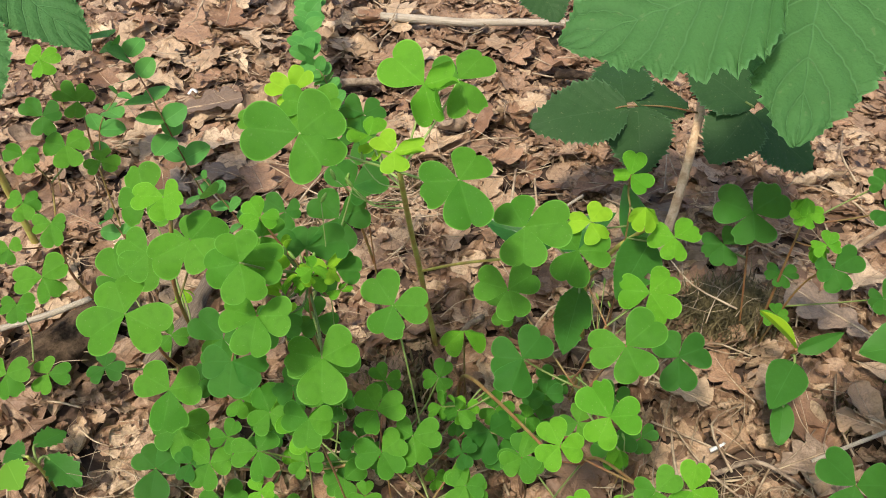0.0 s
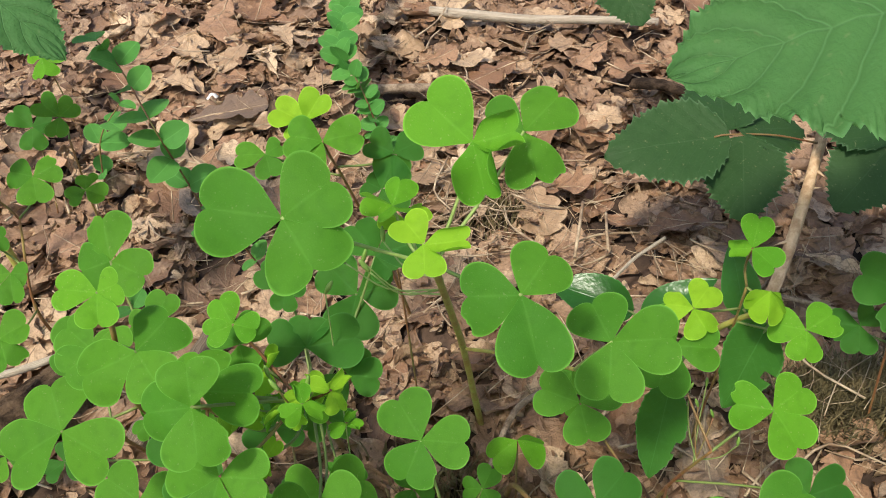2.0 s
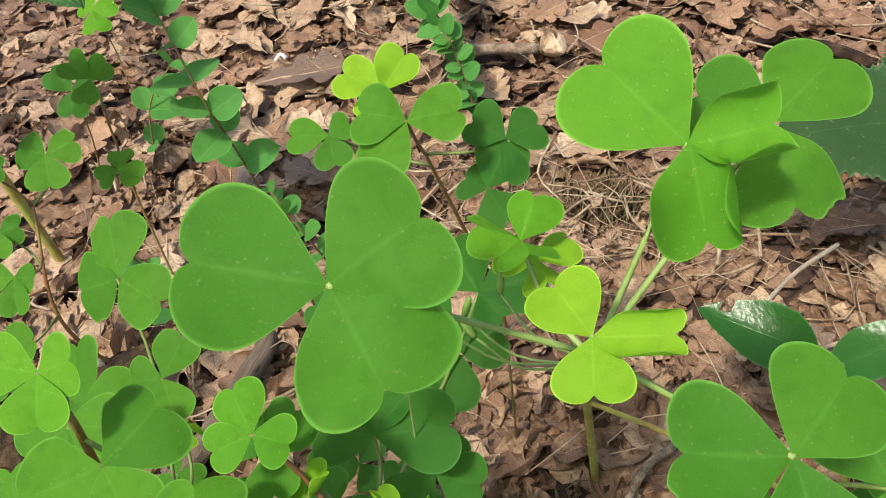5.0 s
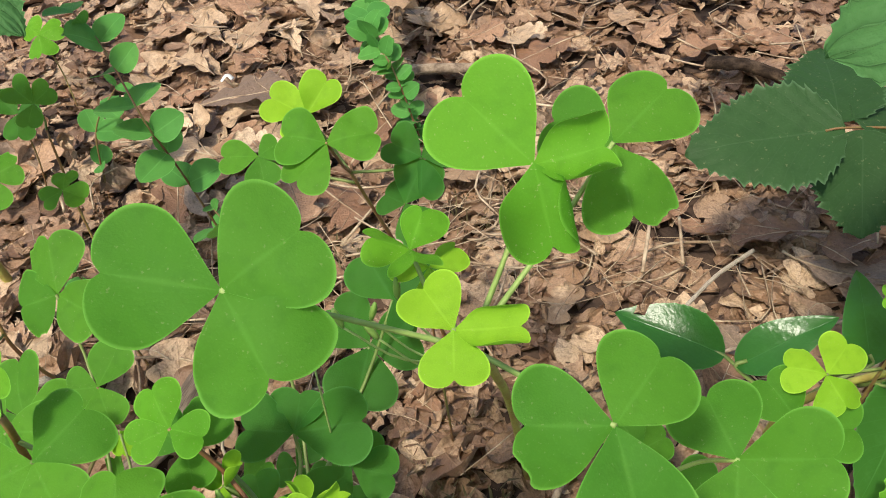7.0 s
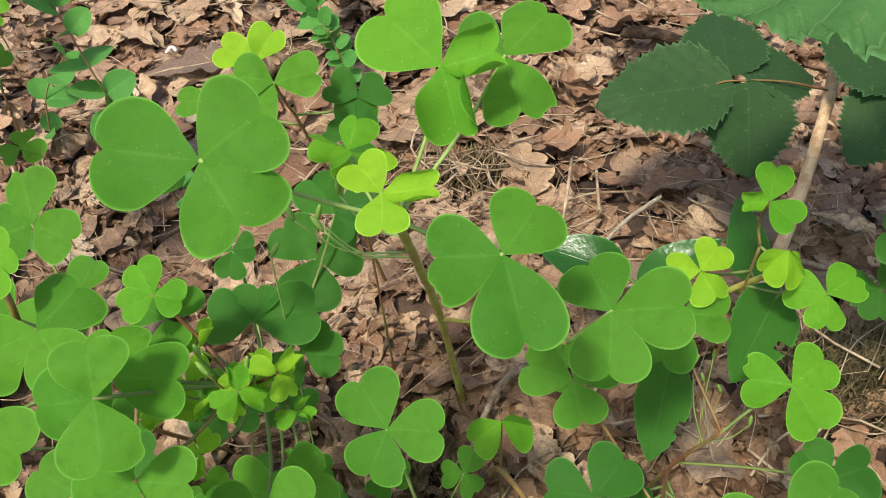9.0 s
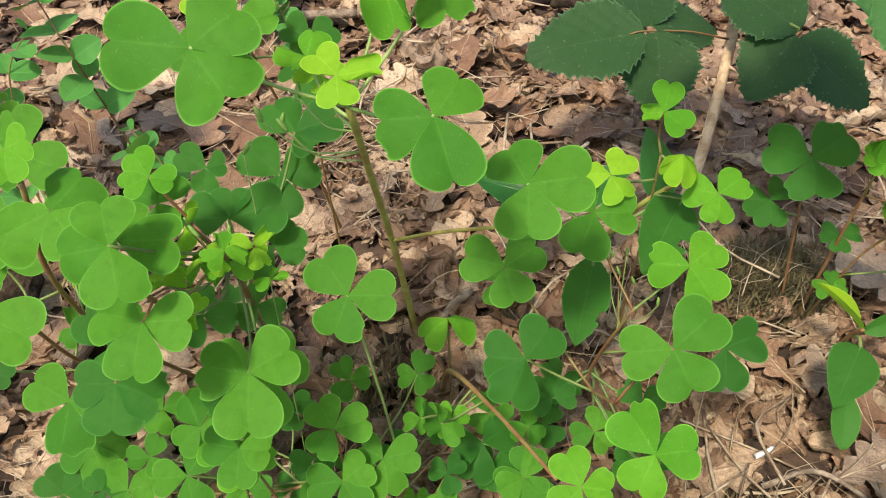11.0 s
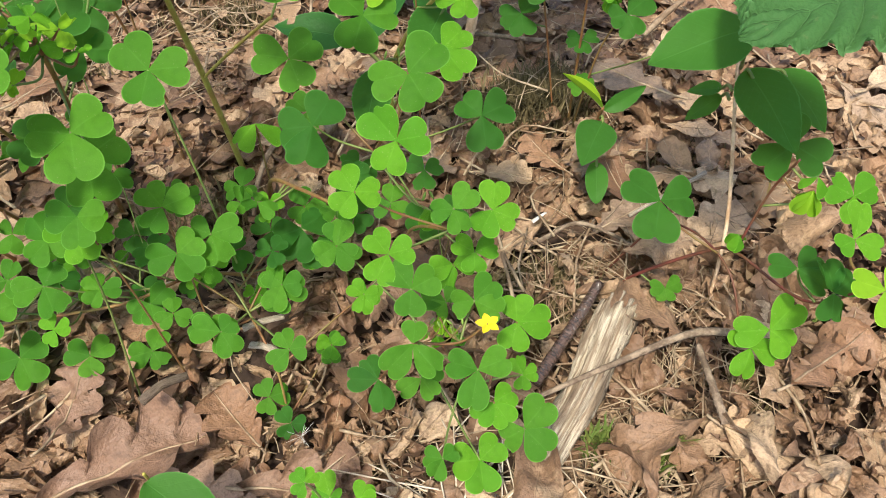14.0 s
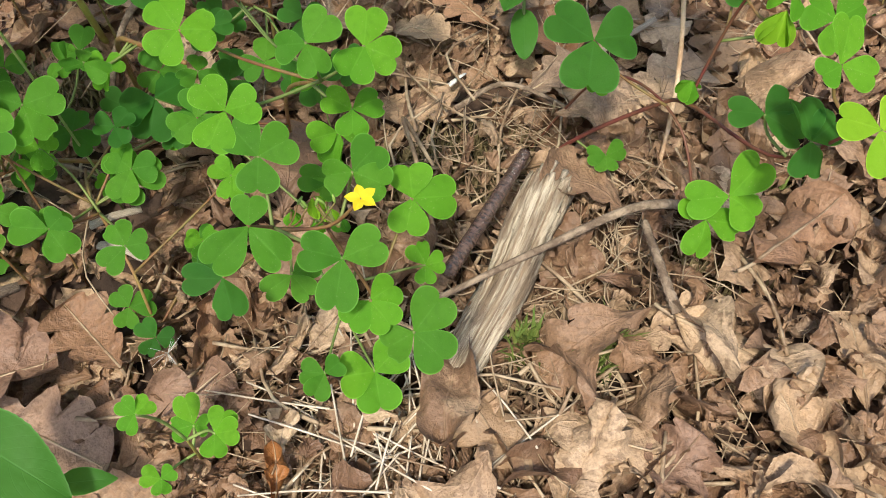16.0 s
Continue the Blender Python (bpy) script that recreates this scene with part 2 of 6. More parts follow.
LITTER = {
    "red": litter_material("litter_reddish", (0.205, 0.106, 0.055), (0.300, 0.168, 0.092), (0.400, 0.250, 0.145)),
    "tan": litter_material("litter_tan", (0.320, 0.205, 0.115), (0.450, 0.310, 0.185), (0.620, 0.460, 0.300)),
    "dark": litter_material("litter_dark", (0.180, 0.102, 0.064), (0.250, 0.148, 0.095), (0.320, 0.205, 0.135)),
    "orange": litter_material("litter_orange", (0.300, 0.120, 0.035), (0.420, 0.180, 0.055), (0.520, 0.280, 0.110)),
    "grey": litter_material("litter_grey", (0.190, 0.125, 0.080), (0.290, 0.200, 0.130), (0.390, 0.282, 0.190)),
}
LITTER_STUFF = litter_material("litter_bed", (0.178, 0.100, 0.058), (0.300, 0.182, 0.104), (0.500, 0.356, 0.222), island=True, rough=0.5)
STRAW = stem_material("straw", (0.200, 0.130, 0.075), (0.480, 0.380, 0.250), scale=90, rough=0.55)
BLEACHED = stem_material("bleached_straw", (0.440, 0.360, 0.260), (0.760, 0.670, 0.530), scale=90, rough=0.5)
PALE_WOOD = stem_material("pale_wood", (0.330, 0.265, 0.190), (0.620, 0.540, 0.420), scale=5, stretch=(1, 9, 1), bump=0.6, rough=0.7)
GREY_WOOD = stem_material("grey_wood", (0.130, 0.092, 0.062), (0.330, 0.250, 0.175), scale=5, stretch=(1, 9, 1), bump=0.8, rough=0.75)
CANE = stem_material("cane_bark", (0.440, 0.285, 0.165), (0.700, 0.530, 0.350), scale=140, bump=0.5, rough=0.8, gloss=0.12)
OLD_WOOD = split_wood("old_wood")
TWIG = stem_material("twig_bark", (0.140, 0.100, 0.070), (0.350, 0.270, 0.190), scale=160, bump=0.7, rough=0.92, gloss=0.12)
DARK_BARK = stem_material("dark_bark", (0.026, 0.017, 0.011), (0.120, 0.080, 0.050), scale=110, bump=1.0, rough=0.9, gloss=0.08)
SHINY_BARK = stem_material("shiny_bark", (0.030, 0.016, 0.012), (0.125, 0.068, 0.045), scale=4, stretch=(16, 1.2, 1), bump=0.6, rough=0.16, gloss=0.9)
SOIL = stem_material("soil", (0.032, 0.020, 0.014), (0.110, 0.068, 0.045), scale=45, bump=0.9, rough=0.9, detail=8)
MOSS = stem_material("moss", (0.085, 0.070, 0.030), (0.210, 0.165, 0.080), scale=70, rough=0.8)
MOSS_GREEN = stem_material("moss_green", (0.090, 0.150, 0.025), (0.210, 0.240, 0.060), scale=70, rough=0.7)
WHITE_BIT = stem_material("white_husk", (0.60, 0.58, 0.52), (0.78, 0.76, 0.70), scale=200)


# ---- mesh helpers ----
def hill(x, y):
    """Height of the ground."""
    r = math.hypot(x, y - 0.25)
    z = -0.010 - 0.015 * math.exp(-((x + 0.035) / 0.10) ** 2 - ((y - 0.13) / 0.07) ** 2)
    z += 0.005 * noise.noise(Vector((x * 9, y * 9, 3.1))) + 0.002 * noise.noise(Vector((x * 34, y * 34, 7.7)))
    return z + 0.05 * min(1.0, max(0.0, r - 0.8) / 3) * noise.noise(Vector((x * 0.6, y * 0.6, 1.3)))


def mesh_of(name, verts, faces, material, uvs=None, smooth=True):
    me = bpy.data.meshes.new(name)
    me.from_pydata([tuple(v) for v in verts], [], faces)
    if uvs is not None:
        flat = np.array(uvs, dtype=np.float32)
        layer = me.uv_layers.new(name="UVMap")
        idx = np.empty(len(me.loops), dtype=np.int32)
        me.loops.foreach_get("vertex_index", idx)
        layer.data.foreach_set("uv", flat[idx].ravel())
    me.materials.append(material)
    if smooth:
        me.polygons.foreach_set("use_smooth", [True] * len(me.polygons))
    me.update()
    return me


def smooth_line(pts, n):
    """A Catmull-Rom line through the points."""
    p = [Vector(q) for q in pts]
    if len(p) == 2:
        return [p[0].lerp(p[1], i / n) for i in range(n + 1)]
    p = [p[0] * 2 - p[1]] + p + [p[-1] * 2 - p[-2]]
    out, spans = [], len(p) - 3
    for i in range(n + 1):
        s = min(i / n * spans, spans - 1e-6)
        j, t = int(s), s - int(s)
        a, b, c, d = p[j:j + 4]
        out.append(0.5 * (2 * b + (c - a) * t + (2 * a - 5 * b + 4 * c - d) * t * t + (3 * b - a - 3 * c + d) * t ** 3))
    return out


def tube_data(pts, r0, r1, n=12, sides=6, knobs=0.0, seed=0, start=0, flat=1.0):
    """Verts, faces and uvs of a tapered tube along a line, closed at both ends."""
    line = smooth_line(pts, n)
    verts, faces, uvs = [], [], []
    up = Vector((0.13, 0.21, 0.97))
    for i, c in enumerate(line):
        d = (line[min(i + 1, n)] - line[max(i - 1, 0)]).normalized()
        s = d.cross(up)
        s = s.normalized() if s.length > 1e-4 else Vector((1, 0, 0))
        w = s.cross(d)
        r = r0 + (r1 - r0) * i / n
        for j in range(sides):
            a = 2 * math.pi * j / sides
            q = r * (1 + knobs * noise.noise(Vector((i * 0.7 + seed * 3.3, math.cos(a) * 1.3, math.sin(a) * 1.3 + seed))))
            verts.append(c + s * (q * math.cos(a)) + w * (q * flat * math.sin(a)))
            uvs.append((i / n, j / sides))
    for i in range(n):
        for j in range(sides):
            a, b = i * sides + j, i * sides + (j + 1) % sides
            faces.append((start + a, start + b, start + b + sides, start + a + sides))
    faces.append(tuple(start + j for j in reversed(range(sides))))
    faces.append(tuple(start + n * sides + j for j in range(sides)))
    return verts, faces, uvs


def part_mesh(name, me, parent, m=None, label=""):
    ob = new(name, me)
    ob.parent = parent
    if m is not None:
        ob.matrix_basis = m
    return tagged(ob, label)


def tube_part(name, pts, r0, r1, material, parent=None, n=12, sides=6, knobs=0.0, label="", flat=1.0):
    v, f, uv = tube_data(pts, r0, r1, n, sides, knobs, seed=len(bpy.data.meshes) % 97, flat=flat)
    me = mesh_of(name, v, f, material, uv)
    return part_mesh(name, me, parent, None, label) if parent is not None else new(name, me)


def frame_of(origin, ahead, up, scale=1.0):
    """A pose with x along ahead and z near up."""
    x = Vector(ahead).normalized()
    y = Vector(up).cross(x).normalized()
    z = x.cross(y)
    m = Matrix((x * scale, y * scale, z * scale)).transposed().to_4x4()
    m.translation = Vector(origin)
    return m


# outline of half a heart-shaped leaflet, from the base to the notch
HEART = ((0, 0.01), (0.15, 0.19), (0.36, 0.44), (0.58, 0.61), (0.80, 0.66), (0.98, 0.60), (1.10, 0.45), (1.14, 0.27), (1.10, 0.10), (1.0, 0.0))


def leaflet_mesh(name, material, seed, fold=0.18, droop=0.10, n=26, rows=5, bite=0, rolls=None):
    """A heart-shaped sorrel leaflet of unit length, base at the origin, tip along x."""
    rng = random.Random(seed)
    halves = []
    for _ in (0, 1):
        k, sw = rng.uniform(0.94, 1.08), rng.uniform(-0.02, 0.03)
        halves.append(smooth_line([(x + sw * y, y * k, 0) for x, y in HEART], n))
    wob = [rng.uniform(0, 6.3) for _ in range(4)]
    for _ in range(bite):
        half, at, deep, wide = rng.choice(halves), rng.uniform(9, n - 7), rng.uniform(0.05, 0.13), rng.uniform(1.2, 2.6)
        for i in range(n + 1):
            half[i] = half[i] * (1 - deep * math.exp(-((i - at) / wide) ** 4) * rng.uniform(0.85, 1.1))
    verts, uvs, faces = [], [], []
    for i in range(n + 1):
        s = i / n
        for j in range(-rows, rows + 1):
            v = abs(j) / rows
            h = halves[0 if j < 0 else 1][i]
            x = s * (1 - v) + h.x * v
            y = h.y * v * (-1 if j < 0 else 1)
            z = fold * abs(y) - droop * x * x + 0.03 * math.sin(7 * x + wob[0]) * abs(y) * 2 + 0.03 * math.sin(5 * y + 4 * x + wob[1])
            z -= 0.14 * max(0, abs(y) - 0.38) ** 1.5 * rng.uniform(0.8, 1.2)
            if rolls:
                lean, keep, radius = rolls[0 if j < 0 else 1]
                over = abs(y) - keep - lean * x
                if over > 0:
                    a = over / radius
                    y, z = math.copysign(abs(y) - over + radius * math.sin(a), y), z + radius * (1 - math.cos(a))
            verts.append((x, y, z))
            uvs.append((s, 0.5 + 0.5 * j / rows))
    w = 2 * rows + 1
    for i in range(n):
        for j in range(w - 1):
            faces.append((i * w + j, (i + 1) * w + j, (i + 1) * w + j + 1, i * w + j + 1))
    return mesh_of(name, verts, faces, material, uvs)


LEAFLETS = {t: [leaflet_mesh("leaflet", SORREL[t], 10 * i + ord(t), fold=f, droop=d, bite=b)
                for i, (f, d, b) in enumerate(((0.10, 0.05, 0), (-0.16, 0.10, 0), (0.18, 0.02, 0), (-0.22, 0.06, 1), (-0.10, 0.14, 0), (0.24, 0.02, 0), (0.06, 0.0, 0), (-0.26, 0.12, 1), (0.14, 0.10, 0)))]
            for t in SORREL}
CURLED = {t: [leaflet_mesh("leaflet", SORREL[t], 700 + i, fold=f, droop=d, rolls=q) for i, (f, d, q) in enumerate((
    (0.0, 0.25, ((0, 0.18, 0.45), (0, 0.10, 0.19))), (0.05, -0.10, ((0, 0.05, 0.30), (0, 0.08, 0.26))), (-0.05, 0.30, ((0.16, 0.16, 0.6), (0, 0.10, 0.24)))))] for t in SORREL}
FOLDED = {t: [leaflet_mesh("leaflet", SORREL[t], 500 + i, fold=-0.35 - 0.25 * i, droop=0.15) for i in range(3)] for t in SORREL}


class Plant:
    """A plant: an empty at its base, stems as parts, and leaves with stalks that grow from the nearest stem."""

    def __init__(self, name, base, label, category, group=""):
        self.at = Vector((base[0], base[1], hill(base[0], base[1])))
        self.ob = tagged(new(name), label, category, group)
        self.ob.location = self.at
        self.knots = []
        self.green = False
        self.rng = random.Random(name + str(base))

    def stem(self, pts, r0=0.0013, r1=0.0008, material=None, name="stem"):
        pts = [Vector(p) for p in pts]
        for i in (0, -1):
            g = hill(pts[i].x, pts[i].y)
            if pts[i].z < g + 0.004:
                pts[i].z = g - 0.004
        self.green = self.green or material is STEM_GREEN
        line = smooth_line(pts, 24)
        self.knots += line
        return tube_part(name, [p - self.at for p in pts], r0, r1, material or STEM_GREEN, self.ob, n=24, sides=7, knobs=0.12)

    def stalk(self, c, n, r=0.00036, material=None, reach=0.05):
        """A leaf stalk from the best stem point below c."""
        best = None
        for q in self.knots:
            if q.z < c.z - 0.002:
                d = (c - q)
                flat = math.hypot(d.x, d.y)
                cost = d.length + abs(d.z - 0.7 * flat)
                if best is None or cost < best[0]:
                    best = (cost, q)
        if best is None or (c - best[1]).length > reach:
            a = self.rng.uniform(0, 6.28)
            x, y = c.x + 0.010 * math.cos(a), c.y + 0.010 * math.sin(a)
            q = Vector((x, y, min(hill(x, y) - 0.002, c.z - 0.004)))
        else:
            q = best[1]
        mid = q.lerp(c, 0.6) + Vector((0, 0, 0.03 * (c - q).length)) - n * min(0.006, 0.3 * (c - q).length)
        pts = [q - self.at, mid - self.at, c - self.at]
        return tube_part("leaf_stalk", pts, r * 1.25, r, material or (PETIOLE_GREEN if self.green else STALK_GREEN if self.rng.random() < 0.6 else STALK_RED), self.ob, n=8, sides=5)

    def leaf(self, x, y, z, a, b, one, two, three, tone="m", slim=0.95, curled=()):
        """A leaf of three heart-shaped leaflets at (x, y, z), its plane's normal along (a, b, 1); each leaflet an azimuth and a length in mm."""
        z = max(z, hill(x, y) + 0.018)
        c, n = Vector((x, y, z)), Vector((a, b, 1)).normalized()
        u = Vector((1, 0, -a)).normalized()
        v = n.cross(u)
        st = self.stalk(c, n)
        mean = (one[1] + two[1] + three[1]) / 3
        for i, (az, mm) in enumerate((one, two, three)):
            d = u * math.cos(radians(az)) + v * math.sin(radians(az))
            nn = (n + d * self.rng.uniform(-0.16, 0.10) + n.cross(d) * self.rng.uniform(-0.20, 0.20)).normalized()
            m = frame_of(c - self.at, d - nn * d.dot(nn), nn, mm * 0.00094) @ Matrix.Diagonal((1, slim * (mean / mm) ** 0.8 * self.rng.uniform(1.00, 1.12), self.rng.choice((0.6, 1, 1, 1.5)), 1))
            part_mesh("leaflet", CURLED[tone][curled[i]] if isinstance(curled, dict) and i in curled else self.rng.choice((CURLED if i in curled else LEAFLETS)[tone]), st, m)
        return st

    def young(self, x, y, z, mm, tone="Y", count=3, hang=0.9):
        """A young leaf with its leaflets still folded and hanging."""
        c = Vector((x, y, z))
        st = self.stalk(c, Vector((0, 0, 1)))
        turn = self.rng.uniform(0, 360)
        for i in range(count):
            t = radians(turn + 360 / count * i + self.rng.uniform(-20, 20))
            d = Vector((math.cos(t), math.sin(t), -hang)).normalized()
            up = Vector((math.cos(t), math.sin(t), 1.2))
            part_mesh("leaflet", self.rng.choice(FOLDED[tone]), st, frame_of(c - self.at, d, up, mm * 0.001))

    def bud(self, x, y, z, mm=3.5, material=None, d=(0.2, 0.1, 1)):
        """A pointed bud on a thin stalk."""
        c = Vector((x, y, z))
        st = self.stalk(c, Vector((0, 0, 1)), r=0.0002, reach=0.03)
        d = Vector(d).normalized()
        p = c - self.at
        line = [p, p + d * mm * 0.0005, p + d * mm * 0.001]
        v, f, uv = tube_data(line, 0.0002, 0.0002, 8, 6)
        for i in range(9):
            k = 1 + 2.4 * math.sin(math.pi * min(1, (i + 0.4) / 8.6)) ** 0.8
            c0 = sum((v[i * 6 + j] for j in range(6)), Vector()) / 6
            for j in range(6):
                v[i * 6 + j] = c0 + (v[i * 6 + j] - c0) * k * mm / 4
        part_mesh("bud", mesh_of("bud", v, f, material or BUD_GREEN, uv), st)


def blade_mesh(name, material, length, width, serrate=0.0, teeth=0, pleat=0.0, fold=0.15, droop=0.15, peak=0.42, n=26, rows=5, seed=0, hole=None, sharp=1.0):
    """A pointed leaf blade of real size, base at the origin and tip along x."""
    rng = random.Random(seed)
    verts, uvs, faces = [], [], []
    wob = rng.uniform(0, 6)
    for i in range(n + 1):
        s = i / n
        e = math.log(0.5) / math.log(peak)
        w = math.sin(math.pi * s ** e) ** (0.75 * sharp) if 0 < s < 1 else 0.0
        w = w * (1 - 0.25 * s) * 1.1
        for j in range(-rows, rows + 1):
            v = j / rows
            out = max(0.0, (abs(v) - 0.75) / 0.25)
            tooth = 0.0
            if teeth and out:
                tooth = out * (0.55 * ((s * teeth) % 1.0) + 0.45 * ((s * teeth / 4) % 1.0) - 0.4) * rng.uniform(0.8, 1.2)
            y = v * w * width / 2 + math.copysign(serrate * width * tooth * min(1, 3 * w), v)
            x = s * length + serrate * width * 0.15 * max(0.0, tooth)
            z = fold * abs(y) - droop * length * s * s
            if pleat:
                z += pleat * math.sin(2 * math.pi * ((s - 0.30 * abs(v)) * 7 + 0.25)) * (0.3 + abs(v)) * min(1, w * 1.5)
            z += 0.012 * length * math.sin(6 * s + wob + 2 * v)
            verts.append((x, y, z))
            uvs.append((s, 0.5 + 0.5 * v))
    k = 2 * rows + 1
    for i in range(n):
        for j in range(k - 1):
            if hole and hole[0] <= i < hole[1] and hole[2] <= j < hole[3]:
                continue
            faces.append((i * k + j, (i + 1) * k + j, (i + 1) * k + j + 1, i * k + j + 1))
    return mesh_of(name, verts, faces, material, uvs)


def blade(plant, base, tip, width, material, up=(0, 0, 1), stalk_from=None, name="leaf", stalk_r=0.0006, stalk_material=None, label="", **shape):
    """A leaf blade from base to tip as a part of a plant, with its stalk under it."""
    b, t = Vector(base), Vector(tip)
    me = blade_mesh(name, material, (t - b).length, width, seed=len(bpy.data.meshes), **shape)
    chord = (t - b) + Vector(up).normalized() * (shape.get("droop", 0.15) * (t - b).length)
    ob = part_mesh(name, me, plant.ob, frame_of(b - plant.at, chord, up), label)
    if stalk_from is not None:
        q = Vector(stalk_from) - b
        m = ob.matrix_basis.to_3x3().inverted()
        pts = [m @ q, m @ (q * 0.5 + Vector((0, 0, 0.002))), Vector((0, 0, 0)), Vector(((t - b).length * 0.12, 0, -0.0004))]
        tube_part("leaf_stalk", pts, stalk_r * 1.2, stalk_r, stalk_material or STALK_GREEN, ob, n=10, sides=5)
    return ob


def thing_tube(name, pts, r0, r1, material, label, category, group="", n=14, sides=8, knobs=0.15, flat=1.0):
    """A loose twig or straw as a thing of its own."""
    base = Vector(pts[0])
    ob = tube_part(name, [Vector(p) - base for p in pts], r0, r1, material, None, n, sides, knobs, flat=flat)
    ob.location = base
    return tagged(ob, label, category, group)


# ---- ground ----
def spread(lo, hi, step, far):
    inner = list(np.arange(lo, hi + step / 2, step))
    out, d, x = [], step, 0.0
    while x < far:
        d *= 1.35
        x += d
        out.append(x)
    return [lo - q for q in reversed(out)] + inner + [hi + q for q in out]


gx, gy = spread(-0.75, 0.75, 0.011, 45.0), spread(-0.35, 1.0, 0.011, 45.0)
gv = [(x, y, hill(x, y)) for y in gy for x in gx]
gf = [(j * len(gx) + i, j * len(gx) + i + 1, (j + 1) * len(gx) + i + 1, (j + 1) * len(gx) + i) for j in range(len(gy) - 1) for i in range(len(gx) - 1)]
tagged(new("ground", mesh_of("ground", gv, gf, SOIL)), "dark brown woodland soil under fallen leaves", "ground", kind="structure")


# ---- fallen leaves ----
def dead_leaf(seed, nu, nv, plain=False, curl=1.0, piece=False, roll=0.0):
    """Verts, faces and uvs of a dry oak leaf of unit length, middle at the origin: round lobes with narrow
    gaps between them, a curled rim, folds; a piece is torn off somewhere along the blade."""
    r = np.random.RandomState(seed)
    lo, hi = (r.uniform(0.0, 0.35), r.uniform(0.6, 1.0)) if piece else (0.0, 1.0)
    u, v = np.meshgrid(np.linspace(lo, hi, nu + 1), np.linspace(-1, 1, nv + 1), indexing="ij")
    if piece:
        u = np.clip(u + 0.06 * np.sin(v * r.uniform(3, 9) + r.uniform(0, 6)) + r.normal(0, 0.012, v.shape), 0, 1)
    e = r.uniform(1.15, 1.7)
    w = np.clip(np.sin(np.pi * u ** e), 0, 1) ** 0.55 * (0.55 + 0.45 * u)
    ph, number = r.uniform(0, 1, 2), r.uniform(3.2, 4.4)
    at = number * (u - 0.10 * np.abs(v)) + np.where(v < 0, ph[0], ph[1])
    lobe = np.abs(np.sin(np.pi * at)) ** 0.5
    half = w * (r.uniform(0.27, 0.36) if plain else r.uniform(0.38, 0.48) * (1 - r.uniform(0.50, 0.72) * (1 - lobe)))
    rim = [np.interp(u[:, 0], np.linspace(0, 1, 11), r.uniform(0.82, 1.08, 11))[:, None] for _ in (0, 1)]
    half = half * np.where(v < 0, rim[0], rim[1]) * (1 + 0.05 * (np.abs(v) > 0.8) * r.uniform(-1, 0.6, v.shape))
    x, y = u - 0.5 + 0.05 * np.abs(v) * w, v * half
    z = np.zeros_like(x)
    for _ in range(6):
        k = r.normal(0, 1, 2) * r.uniform(3, 11)
        z += curl * r.uniform(0.004, 0.020) * np.sin(k[0] * x + k[1] * y + r.uniform(0, 6.3))
    for _ in range(3):
        k = r.normal(0, 1, 2) * r.uniform(7, 15)
        z += curl * r.uniform(0.004, 0.018) * np.abs(np.sin(k[0] * x + k[1] * y + r.uniform(0, 6.3)))
    for _ in range(3):
        k = r.normal(0, 1, 2) * r.uniform(3, 8)
        z += curl * r.uniform(0.01, 0.045) * np.abs(np.sin(k[0] * x + k[1] * y + r.uniform(0, 6.3)))
    z += np.abs(y) * r.uniform(-0.25, 0.45)
    z += curl * 0.006 * np.cos(2 * np.pi * 6 * (u - 0.3 * np.abs(v))) * np.abs(v)
    z += curl * np.abs(v) ** 3 * (r.uniform(-0.05, 0.14) + r.uniform(0.03, 0.11) * np.sin(r.uniform(8, 18) * u + r.uniform(0, 6.3)))
    c = max(0.2, curl) * r.choice([0.4, 0.8, 1.4, 2.4, 3.8, -0.8, -1.6]) * r.uniform(0.6, 1.3)
    c = roll or c
    y, z = np.sin(c * y) / c - z * np.sin(c * y), (1 - np.cos(c * y)) / c + z * np.cos(c * y)
    c = max(0.2, curl) * r.choice([0.4, 0.8, -0.9, 1.8, 2.6]) * r.uniform(0.5, 1.2)
    x, z = np.sin(c * x) / c - z * np.sin(c * x), (1 - np.cos(c * x)) / c + z * np.cos(c * x)
    verts = np.stack([x, y, z], -1).reshape(-1, 3)
    verts[:, 2] -= np.percentile(verts[:, 2], 12)
    k = nv + 1
    faces = [(i * k + j, (i + 1) * k + j, (i + 1) * k + j + 1, i * k + j + 1) for i in range(nu) for j in range(nv)]
    return verts, faces, np.stack([u, 0.5 + 0.5 * v], -1).reshape(-1, 2)


